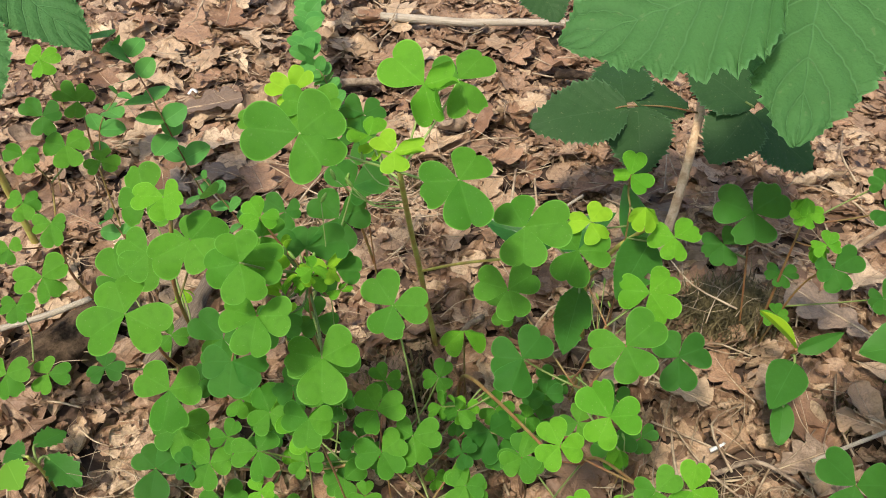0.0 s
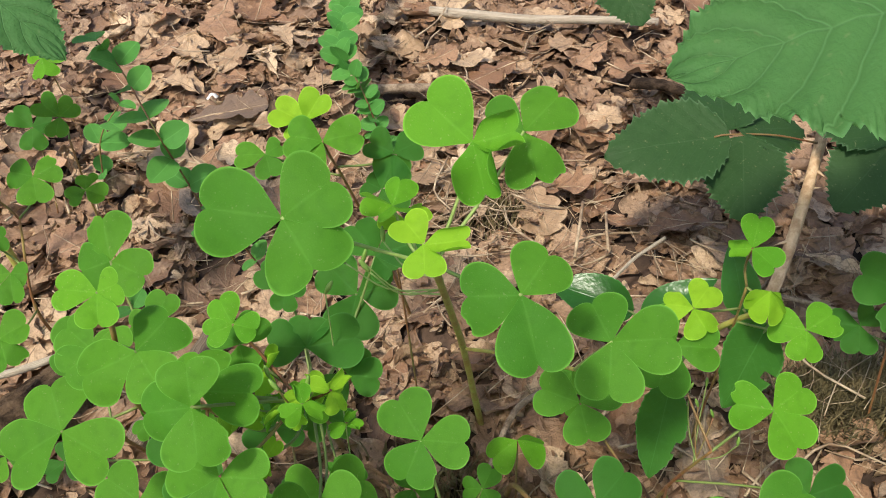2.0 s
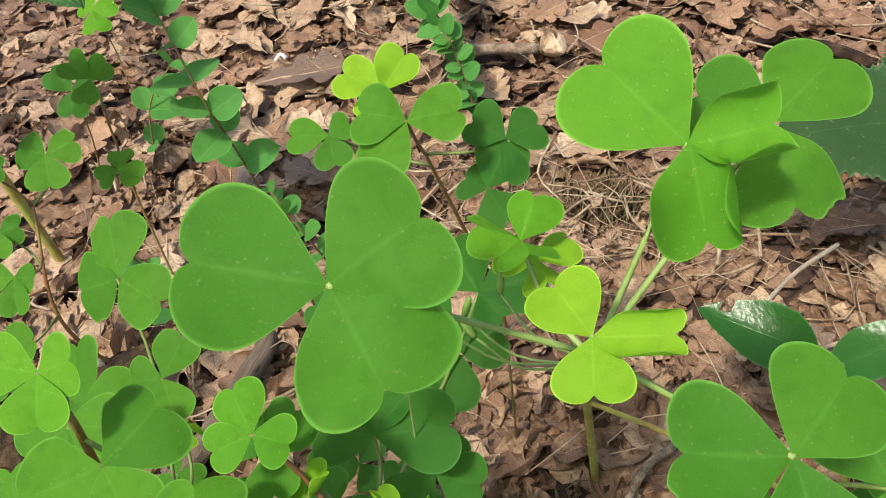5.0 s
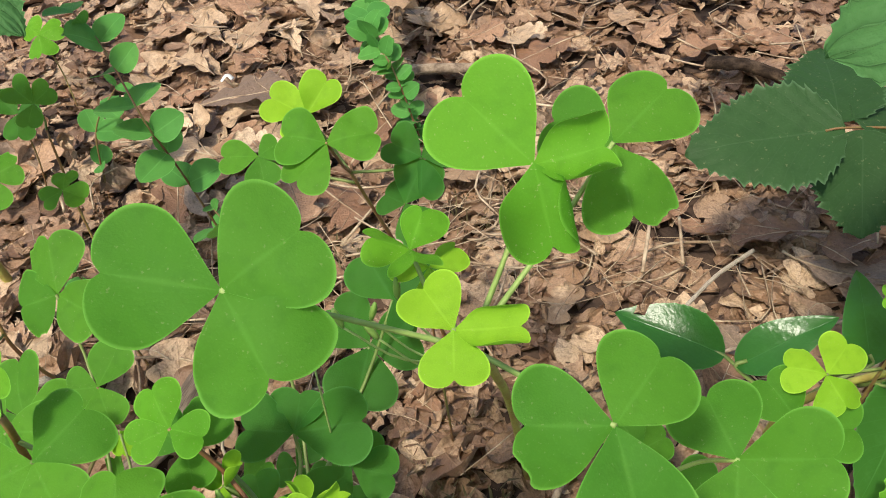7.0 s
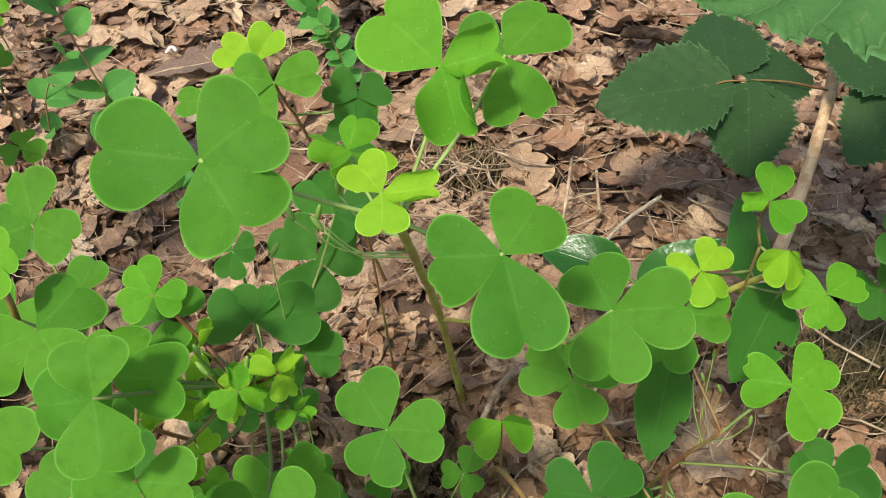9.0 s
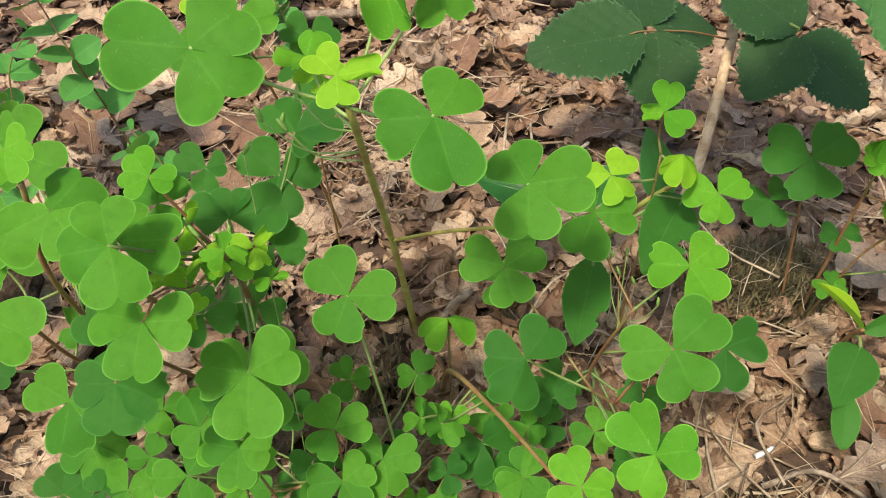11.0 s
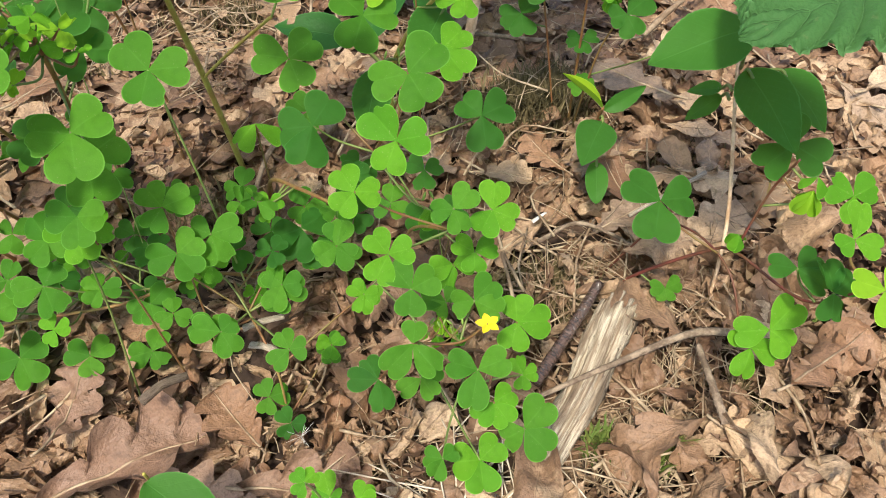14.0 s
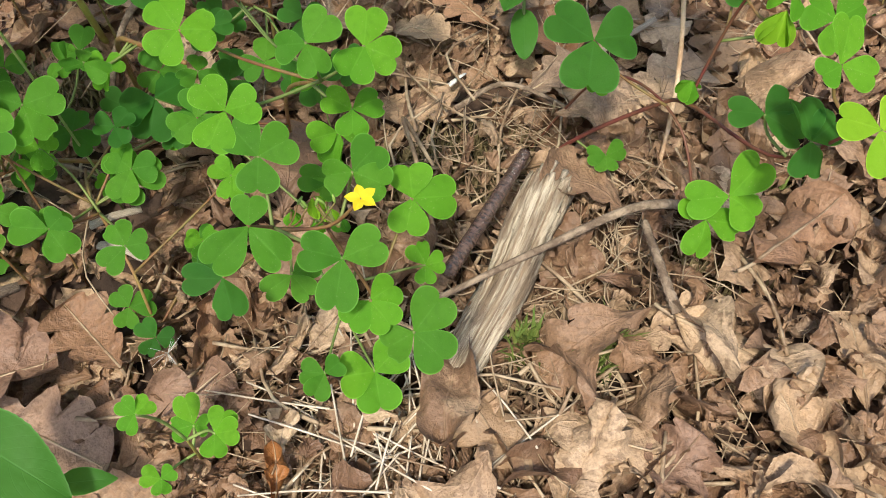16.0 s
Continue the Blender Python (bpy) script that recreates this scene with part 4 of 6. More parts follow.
moss_patch(((0.141, 0.270, 0.011, 3600, 0.014), (0.150, 0.274, 0.009, 1200, 0.016), (-0.021, 0.234, 0.012, 500, 0.010), (0.108, 0.160, 0.013, 1500, 0.008), (-0.004, 0.392, 0.014, 700, 0.008),
            (0.196, 0.215, 0.012, 260, 0.008), (0.175, 0.10, 0.01, 200, 0.008),
            (-0.075, 0.36, 0.01, 200, 0.008)), MOSS, "brown-green moss tufts between dead leaves")
moss_patch(((0.110, 0.088, 0.0026, 130, 0.013), (0.129, 0.082, 0.0032, 180, 0.014), (0.126, 0.075, 0.0024, 70, 0.012), (0.205, 0.130, 0.010, 160, 0.007)),
           MOSS_GREEN, "fresh green moss tufts beside the broken branch", 0.006)


def seed_fluff(at):
    """A drifted seed with its crown of fine white hairs."""
    r = random.Random(77)
    ob = tagged(new("seed_fluff"), "white feathery drifted seed caught on dead leaves", "seed")
    ob.location = at
    tube_part("seed", [(0, 0, 0), (0.0008, 0.0004, 0.0006), (0.0018, 0.0006, 0.0008)], 0.0003, 0.00015, TWIG, ob, n=6, sides=6)
    for i in range(16):
        a, up = r.uniform(0, 6.28), r.uniform(0.1, 0.8)
        d = Vector((math.cos(a), math.sin(a), up)).normalized() * r.uniform(0.004, 0.007)
        tube_part("hair", [(0, 0, 0.0004), d * 0.5 + Vector((0, 0, 0.0003)), d], 0.00007, 0.00005, WHITE_BIT, ob, n=4, sides=3)


seed_fluff((0.009, 0.116, hill(0.009, 0.116) + 0.018))


# ---- wood sorrel ----
sorrel_main = Plant("wood_sorrel", (-0.002, 0.262), "tall wood sorrel with large green heart-shaped leaflets", "wood sorrel", "wood sorrel plants")
sorrel_main.stem([(-0.002, 0.262, -0.012), (-0.006, 0.251, 0.05), (-0.007, 0.225, 0.105), (-0.006, 0.192, 0.158)], 0.0014, 0.0009, STEM_GREEN)
sorrel_main.stem([(-0.006, 0.248, 0.058), (0.010, 0.225, 0.085), (0.026, 0.200, 0.112)], 0.00066, 0.00055, STEM_GREEN)
sorrel_main.leaf(0.0126, 0.2122, 0.1769, 0.0, -0.6, (49, 11.4), (284, 11.0), (157, 9.1), "m")
sorrel_main.leaf(0.0025, 0.2018, 0.182, 0.0, -0.6, (136, 13.0), (285, 10.2), (14, 9.0), "y", 0.98, {1: 0, 2: 1})
sorrel_main.leaf(-0.0315, 0.1825, 0.1801, 0.1, -0.6, (177, 14.8), (43, 11.6), (307, 12.0), "m")
sorrel_main.leaf(-0.0064, 0.1848, 0.1711, 0.0, -0.5, (128, 6.9), (3, 8.5), (274, 6.1), "Y", 0.95, (1,))
sorrel_main.leaf(0.0119, 0.1748, 0.1682, 0.1, -0.6, (186, 10.3), (59, 9.7), (286, 13.8), "m")
sorrel_main.leaf(0.032, 0.1893, 0.1366, 0.0, -0.6, (115, 10.5), (5, 13.7), (266, 12.0), "m")
sorrel_main.leaf(-0.0106, 0.1766, 0.1154, 0.0, -0.6, (122, 11.1), (358, 10.6), (248, 9.7), "m")
sorrel_main.young(-0.016, 0.208, 0.160, 6, "y", 3, -0.8)
sorrel_main.young(-0.014, 0.210, 0.154, 5, "Y", 3, -0.4)
for i, (x, y, z) in enumerate(((-0.023, 0.205, 0.142), (-0.028, 0.204, 0.146), (-0.019, 0.207, 0.150), (-0.026, 0.212, 0.138), (-0.033, 0.200, 0.140))):
    sorrel_main.bud(x, y, z, 4.0, d=(0.3 * (i - 2), 0.2, 1))

sorrel_yel = Plant("wood_sorrel", (-0.040, 0.300), "wood sorrel with a yellow-green top leaf", "wood sorrel", "wood sorrel plants")
sorrel_yel.stem([(-0.036, 0.320, -0.012), (-0.040, 0.300, 0.05), (-0.046, 0.277, 0.115)], 0.0009, 0.00045, STEM_RED)
sorrel_yel.leaf(-0.054, 0.2783, 0.1321, 0.0, -0.6, (61, 9.9), (159, 10.0), (255, 6.6), "Y")
sorrel_yel.leaf(-0.0443, 0.2606, 0.1377, 0.0, -0.4, (15, 11.1), (239, 11.2), (170, 10.4), "m")
sorrel_yel.leaf(-0.0256, 0.2693, 0.1263, 0.0, -0.6, (154, 8.6), (31, 8.0), (272, 9.1), "d")
sorrel_yel.leaf(-0.0677, 0.2747, 0.1221, 0.0, -0.6, (181, 9.5), (34, 5.6), (287, 7.5), "m")

sorrel_right = Plant("wood_sorrel", (0.060, 0.225), "bushy wood sorrel with light and dark green leaves", "wood sorrel", "wood sorrel plants")
sorrel_right.stem([(0.060, 0.225, -0.012), (0.062, 0.212, 0.035), (0.066, 0.200, 0.075)], 0.0008, 0.0004, STEM_RED)
sorrel_right.stem([(0.062, 0.214, 0.03), (0.052, 0.185, 0.06), (0.052, 0.160, 0.09)], 0.00048, 0.0004, STEM_RED)
sorrel_right.stem([(0.080, 0.252, -0.012), (0.081, 0.248, 0.05), (0.079, 0.241, 0.098)], 0.0005, 0.0004, STEM_RED)
sorrel_right.leaf(0.0568, 0.2238, 0.0918, 0.0, -0.5, (357, 11.6), (245, 13.8), (125, 11.3), "m")
sorrel_right.leaf(0.0619, 0.231, 0.0999, 0.0, -0.5, (166, 8.0), (53, 9.2), (296, 7.8), "Y")
sorrel_right.leaf(0.0957, 0.2316, 0.0899, 0.0, -0.5, (166, 9.5), (31, 9.5), (264, 8.3), "y")
sorrel_right.leaf(0.0767, 0.2395, 0.1156, 0.0, -0.6, (73, 9.9), (182, 6.2), (312, 8.1), "y", 0.9, (1,))
sorrel_right.leaf(0.0286, 0.2025, 0.0937, -0.1, -0.6, (158, 11.3), (28, 10.9), (279, 10.2), "m")
sorrel_right.leaf(0.082, 0.2068, 0.0856, 0.0, -0.5, (171, 10.3), (37, 11.4), (300, 12.0), "y")
sorrel_right.leaf(0.0614, 0.1579, 0.1152, 0.0, -0.6, (181, 10.5), (38, 12.2), (290, 10.1), "m")
sorrel_right.leaf(0.0936, 0.194, 0.0628, 0.0, -0.6, (129, 9.2), (18, 11.0), (268, 12.0), "d")
sorrel_right.leaf(0.0533, 0.1347, 0.1117, 0.0, -0.6, (118, 10.1), (4, 8.6), (239, 8.0), "y")
sorrel_right.leaf(0.0323, 0.1784, 0.084, 0.0, -0.6, (176, 10.4), (49, 11.1), (249, 11.9), "d")
sorrel_right.leaf(0.0432, 0.1874, 0.05, 0.0, -0.5, (203, 7.0), (359, 6.4), (78, 5.6), "d")
sorrel_right.leaf(0.0682, 0.1689, 0.04, 0.0, -0.6, (167, 8.5), (34, 8.1), (269, 7.3), "d")
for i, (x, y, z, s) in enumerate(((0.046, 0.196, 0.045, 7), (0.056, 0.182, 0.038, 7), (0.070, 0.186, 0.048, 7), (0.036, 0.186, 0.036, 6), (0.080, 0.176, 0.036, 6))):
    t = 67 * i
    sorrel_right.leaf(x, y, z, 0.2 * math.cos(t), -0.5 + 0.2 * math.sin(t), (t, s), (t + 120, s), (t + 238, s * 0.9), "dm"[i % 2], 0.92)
sorrel_right.young(0.083, 0.234, 0.104, 8, "Y")
sorrel_right.young(0.012, 0.210, 0.062, 9, "y", 2, 0.3)
for i, (x, y, z) in enumerate(((0.066, 0.218, 0.070), (0.069, 0.224, 0.072), (0.063, 0.221, 0.074), (0.071, 0.217, 0.066), (0.075, 0.205, 0.07), (0.064, 0.158, 0.062), (0.068, 0.160, 0.060))):
    sorrel_right.bud(x, y, z, 3.2, d=(0.4 * (i % 3 - 1), 0.3, 1))
sorrel_right.young(0.066, 0.157, 0.058, 6, "y")

sorrel_clump = Plant("wood_sorrel", (-0.060, 0.240), "dense wood sorrel clump with overlapping green leaves", "wood sorrel", "wood sorrel plants")
sorrel_clump.stem([(-0.058, 0.250, -0.012), (-0.052, 0.225, 0.045), (-0.042, 0.196, 0.10), (-0.036, 0.176, 0.132)], 0.0013, 0.00065, STEM_RED)
sorrel_clump.stem([(-0.056, 0.240, 0.02), (-0.066, 0.205, 0.075), (-0.064, 0.180, 0.125)], 0.00078, 0.00065, STEM_RED)
sorrel_clump.stem([(-0.085, 0.240, -0.012), (-0.095, 0.215, 0.05), (-0.086, 0.190, 0.11), (-0.076, 0.184, 0.148)], 0.00078, 0.00065, STEM_RED)
sorrel_clump.stem([(-0.100, 0.232, -0.012), (-0.112, 0.215, 0.04), (-0.108, 0.200, 0.08)], 0.00078, 0.00065, STEM_RED)
sorrel_clump.leaf(-0.0491, 0.159, 0.1539, 0.1, -0.6, (106, 8.5), (192, 9.9), (285, 10.5), "m")
sorrel_clump.leaf(-0.0526, 0.1681, 0.146, 0.0, -0.5, (359, 11.5), (230, 8.4), (99, 8.1), "m")
sorrel_clump.leaf(-0.0468, 0.1541, 0.1373, 0.0, -0.5, (359, 9.3), (261, 10.9), (165, 10.3), "m")
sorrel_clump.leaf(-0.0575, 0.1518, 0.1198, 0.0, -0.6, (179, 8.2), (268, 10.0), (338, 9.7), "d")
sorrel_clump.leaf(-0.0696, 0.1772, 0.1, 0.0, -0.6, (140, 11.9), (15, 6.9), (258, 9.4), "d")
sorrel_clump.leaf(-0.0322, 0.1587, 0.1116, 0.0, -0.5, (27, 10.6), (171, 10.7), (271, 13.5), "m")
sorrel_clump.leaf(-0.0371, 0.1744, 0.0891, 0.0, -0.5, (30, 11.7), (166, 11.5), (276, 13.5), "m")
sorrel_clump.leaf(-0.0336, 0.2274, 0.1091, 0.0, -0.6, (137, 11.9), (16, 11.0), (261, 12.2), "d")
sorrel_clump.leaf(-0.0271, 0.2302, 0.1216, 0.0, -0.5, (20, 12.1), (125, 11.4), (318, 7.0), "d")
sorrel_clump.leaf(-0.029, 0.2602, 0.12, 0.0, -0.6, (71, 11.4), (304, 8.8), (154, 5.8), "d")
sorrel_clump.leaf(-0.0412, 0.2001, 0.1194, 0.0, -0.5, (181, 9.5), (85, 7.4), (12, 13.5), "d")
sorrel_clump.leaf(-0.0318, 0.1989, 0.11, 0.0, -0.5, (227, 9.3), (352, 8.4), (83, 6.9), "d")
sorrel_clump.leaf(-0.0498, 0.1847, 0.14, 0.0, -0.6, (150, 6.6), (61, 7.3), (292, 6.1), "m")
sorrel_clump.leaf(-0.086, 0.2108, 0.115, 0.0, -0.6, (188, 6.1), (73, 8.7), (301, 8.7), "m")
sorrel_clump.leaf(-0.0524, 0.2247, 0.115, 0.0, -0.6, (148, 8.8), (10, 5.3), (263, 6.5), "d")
sorrel_clump.leaf(-0.0481, 0.1822, 0.15, 0.1, -0.5, (126, 6.6), (212, 5.6), (353, 5.1), "y")
sorrel_clump.leaf(-0.0694, 0.1783, 0.1453, 0.0, -0.5, (206, 13.0), (57, 10.2), (310, 9.8), "m")
sorrel_clump.leaf(-0.0926, 0.194, 0.125, 0.0, -0.6, (146, 10.2), (222, 8.9), (4, 9.5), "m")
sorrel_clump.leaf(-0.0758, 0.1844, 0.1573, 0.0, -0.6, (176, 9.2), (23, 4.9), (279, 7.1), "y")
sorrel_clump.leaf(-0.1086, 0.2368, 0.1124, 0.0, -0.6, (103, 13.8), (198, 10.5), (338, 12.6), "m")
sorrel_clump.leaf(-0.0998, 0.1787, 0.1122, 0.0, -0.6, (211, 14.8), (332, 14.2), (113, 12.5), "m")
sorrel_clump.leaf(-0.1211, 0.2196, 0.0861, 0.0, -0.6, (112, 15.2), (15, 13.6), (225, 7.2), "m")
sorrel_clump.leaf(-0.1039, 0.1906, 0.0539, 0.0, -0.6, (150, 13.6), (9, 11.9), (261, 15.3), "m")
sorrel_clump.leaf(-0.1355, 0.2056, 0.05, 0.0, -0.5, (221, 6.9), (341, 7.7), (86, 5.9), "d")
for i, (x, y, z, s) in enumerate(((-0.032, 0.168, 0.142, 4.5), (-0.036, 0.170, 0.137, 5), (-0.044, 0.181, 0.136, 5.5), (-0.036, 0.177, 0.128, 5.5), (-0.030, 0.180, 0.130, 5), (-0.050, 0.172, 0.128, 5), (-0.040, 0.172, 0.133, 4.5), (-0.047, 0.178, 0.129, 4.5), (-0.034, 0.184, 0.124, 5), (-0.026, 0.174, 0.126, 4), (-0.043, 0.166, 0.124, 4.5))):
    t = 77 * i
    sorrel_clump.leaf(x, y, z, 0.5 * math.cos(t), -0.3 + 0.5 * math.sin(t), (t, s), (t + 115, s), (t + 235, s), "Y" if i % 3 else "y", 0.85, (i % 3, (i + 1) % 3))
sorrel_clump.young(-0.099, 0.22, 0.08, 5, "Y")
for i, (x, y, z) in enumerate(((-0.037, 0.170, 0.144), (-0.041, 0.176, 0.140), (-0.033, 0.175, 0.138), (-0.046, 0.171, 0.137))):
    sorrel_clump.bud(x, y, z, 3.2, d=(0.4 * (i - 1.5), 0.3, 1))
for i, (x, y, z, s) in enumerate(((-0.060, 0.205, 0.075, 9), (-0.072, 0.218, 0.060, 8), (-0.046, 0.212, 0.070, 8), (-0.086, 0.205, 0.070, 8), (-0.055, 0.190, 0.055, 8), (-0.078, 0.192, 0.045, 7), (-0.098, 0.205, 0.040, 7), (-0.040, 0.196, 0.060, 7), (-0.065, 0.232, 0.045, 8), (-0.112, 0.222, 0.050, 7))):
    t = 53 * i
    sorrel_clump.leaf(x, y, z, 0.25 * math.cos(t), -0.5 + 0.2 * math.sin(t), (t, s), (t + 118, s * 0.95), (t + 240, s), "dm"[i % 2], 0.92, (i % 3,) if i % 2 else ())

sorrel_low = Plant("wood_sorrel", (-0.020, 0.190), "low spreading wood sorrel with small green leaves", "wood sorrel", "wood sorrel plants")
sorrel_low.stem([(0.010, 0.200, -0.012), (-0.020, 0.186, 0.012), (-0.050, 0.180, 0.010), (-0.100, 0.186, 0.002), (-0.12, 0.19, -0.02)], 0.0009, 0.00045, STEM_RED)
sorrel_low.stem([(-0.01, 0.19, 0.0), (-0.004, 0.165, 0.014), (0.004, 0.140, 0.006), (0.004, 0.125, -0.03)], 0.00054, 0.00045, STEM_RED)
sorrel_low.leaf(-0.1092, 0.1936, 0.023, 0.0, -0.6, (197, 10.4), (8, 12.2), (296, 12.2), "m")
sorrel_low.leaf(-0.1197, 0.1822, 0.0102, 0.0, -0.5, (138, 10.0), (31, 10.2), (266, 12.7), "d")
sorrel_low.leaf(-0.0925, 0.1764, 0.0234, 0.0, -0.6, (7, 8.7), (257, 9.9), (141, 10.1), "m")
sorrel_low.leaf(-0.0706, 0.1754, 0.033, 0.0, -0.5, (57, 8.4), (184, 10.2), (288, 10.7), "m")
sorrel_low.leaf(-0.0407, 0.1567, 0.082, 0.0, -0.6, (353, 7.5), (169, 8.4), (267, 9.2), "m")
sorrel_low.leaf(-0.0648, 0.1842, 0.0466, 0.0, -0.6, (116, 10.9), (221, 8.5), (338, 7.2), "m")
sorrel_low.leaf(-0.0198, 0.169, 0.0682, 0.0, -0.5, (120, 8.7), (14, 9.4), (232, 8.0), "m")
sorrel_low.leaf(-0.0188, 0.161, 0.0538, 0.0, -0.5, (185, 9.3), (35, 8.3), (302, 9.2), "m")
sorrel_low.leaf(-0.0078, 0.168, 0.0528, 0.0, -0.6, (10, 9.7), (278, 10.1), (150, 7.2), "m")
sorrel_low.leaf(-0.0915, 0.1718, -0.008, 0.0, -0.5, (186, 9.7), (34, 9.7), (288, 11.0), "m")
sorrel_low.leaf(-0.066, 0.1676, -0.0022, 0.0, -0.5, (155, 8.7), (27, 8.5), (268, 7.4), "m")
sorrel_low.leaf(-0.0427, 0.1648, -0.0028, 0.0, -0.5, (184, 9.1), (63, 8.0), (291, 6.5), "m")
sorrel_low.leaf(-0.0378, 0.1709, 0.0181, 0.0, -0.5, (40, 8.4), (200, 7.7), (279, 7.3), "m")
sorrel_low.leaf(-0.0105, 0.1431, 0.0307, 0.0, -0.6, (162, 9.5), (291, 8.3), (34, 5.3), "m")
sorrel_low.leaf(0.0101, 0.1608, 0.0237, 0.0, -0.6, (101, 8.7), (3, 9.1), (248, 7.1), "m")
sorrel_low.leaf(0.025, 0.1473, 0.004, 0.0, -0.6, (153, 5.6), (34, 4.8), (252, 5.2), "y")
sorrel_low.leaf(-0.0014, 0.1784, 0.004, 0.0, -0.5, (152, 4.2), (22, 4.4), (273, 4.5), "y")
sorrel_low.leaf(-0.077, 0.2126, 0.0076, 0.0, -0.5, (152, 10.6), (22, 9.5), (266, 10.8), "y")
sorrel_low.leaf(-0.0449, 0.1604, 0.0719, 0.0, -0.6, (150, 8.1), (14, 9.7), (278, 8.7), "y")
sorrel_low.leaf(0.0314, 0.2514, 0.03, 0.0, -0.5, (127, 8.7), (29, 8.9), (258, 8.8), "m")
sorrel_low.leaf(0.0242, 0.1807, 0.02, 0.0, -0.6, (173, 6.3), (12, 6.7), (273, 6.5), "y")
sorrel_low.leaf(0.0113, 0.1627, 0.0256, 0.0, -0.6, (129, 8.5), (356, 6.7), (239, 9.4), "m")
sorrel_low.leaf(-0.0108, 0.1471, 0.0262, 0.0, -0.6, (159, 10.9), (64, 4.6), (275, 7.6), "m")
sorrel_low.leaf(-0.0188, 0.1801, 0.0173, 0.0, -0.5, (187, 6.1), (341, 5.7), (75, 6.5), "y")
sorrel_low.leaf(0.0126, 0.1219, 0.0436, 0.0, -0.5, (356, 5.2), (214, 7.1), (105, 6.2), "m")
sorrel_low.leaf(-0.0009, 0.1351, -0.0036, 0.0, -0.6, (115, 6.2), (6, 6.9), (249, 6.0), "m")
sorrel_low.leaf(0.0242, 0.1475, 0.003, 0.0, -0.5, (167, 5.0), (40, 5.3), (267, 6.2), "m")
sorrel_low.leaf(0.0409, 0.1475, 0.0319, 0.0, -0.6, (148, 4.9), (330, 4.9), (244, 7.4), "y")
sorrel_low.leaf(0.0057, 0.123, -0.0167, 0.0, -0.6, (116, 6.1), (346, 5.0), (231, 5.6), "d")
sorrel_low.leaf(-0.0487, 0.2063, 0.01, 0.0, -0.5, (202, 5.7), (3, 4.0), (81, 4.3), "y")
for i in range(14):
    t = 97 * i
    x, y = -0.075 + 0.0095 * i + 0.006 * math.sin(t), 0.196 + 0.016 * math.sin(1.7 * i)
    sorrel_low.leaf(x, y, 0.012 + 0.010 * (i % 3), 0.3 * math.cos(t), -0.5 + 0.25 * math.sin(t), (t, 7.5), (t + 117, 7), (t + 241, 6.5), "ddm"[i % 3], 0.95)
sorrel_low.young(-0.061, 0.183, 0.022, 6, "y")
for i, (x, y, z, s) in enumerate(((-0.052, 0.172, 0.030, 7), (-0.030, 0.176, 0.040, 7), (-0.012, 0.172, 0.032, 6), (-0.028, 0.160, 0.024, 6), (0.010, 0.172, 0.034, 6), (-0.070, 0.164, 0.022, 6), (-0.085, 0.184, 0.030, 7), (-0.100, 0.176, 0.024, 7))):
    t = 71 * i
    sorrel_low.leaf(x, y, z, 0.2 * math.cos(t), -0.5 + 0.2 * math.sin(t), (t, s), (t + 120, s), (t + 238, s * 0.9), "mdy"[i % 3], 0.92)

sorrel_mid = Plant("wood_sorrel", (0.012, 0.215), "wood sorrel with bright leaves on a reddish stem", "wood sorrel", "wood sorrel plants")
sorrel_mid.stem([(0.008, 0.232, -0.012), (0.012, 0.212, 0.03), (0.024, 0.185, 0.05), (0.038, 0.150, 0.072)], 0.0011, 0.00055, STEM_RED)
sorrel_mid.stem([(0.058, 0.190, -0.012), (0.060, 0.165, 0.04), (0.068, 0.132, 0.075)], 0.00066, 0.00055, STEM_RED)
sorrel_mid.leaf(0.0406, 0.138, 0.0919, 0.0, -0.5, (111, 8.0), (351, 7.1), (222, 7.4), "y")
sorrel_mid.leaf(0.033, 0.1698, 0.0331, 0.0, -0.6, (66, 9.4), (201, 7.7), (312, 8.9), "m")
sorrel_mid.leaf(0.0215, 0.1839, 0.0305, 0.0, -0.5, (188, 9.8), (29, 9.7), (250, 11.8), "d")
sorrel_mid.leaf(0.0464, 0.1171, 0.0868, 0.0, -0.6, (120, 7.2), (5, 6.8), (235, 8.1), "y")
sorrel_mid.leaf(0.0394, 0.1468, 0.0316, 0.0, -0.5, (130, 5.7), (349, 4.7), (255, 6.1), "y")
sorrel_mid.leaf(0.0773, 0.1221, 0.0918, 0.0, -0.6, (327, 7.2), (72, 8.1), (230, 7.4), "y")
sorrel_mid.leaf(0.0653, 0.1181, 0.0994, 0.0, -0.6, (171, 5.7), (39, 7.3), (280, 6.2), "m")
sorrel_mid.leaf(0.0734, 0.125, 0.0709, 0.0, -0.5, (142, 6.8), (14, 6.7), (256, 5.6), "y")
sorrel_mid.leaf(0.009, 0.177, 0.055, 0.4, -0.2, (100, 7), (215, 6), (330, 7), "m", 0.85, (0, 1))
sorrel_mid.leaf(0.003, 0.181, 0.052, -0.5, -0.3, (60, 5.5), (180, 6), (290, 5.5), "m", 0.85, (0, 2))
sorrel_mid.leaf(0.012, 0.184, 0.046, 0.2, -0.6, (20, 5), (140, 5), (260, 6), "y", 0.85, (1, 2))

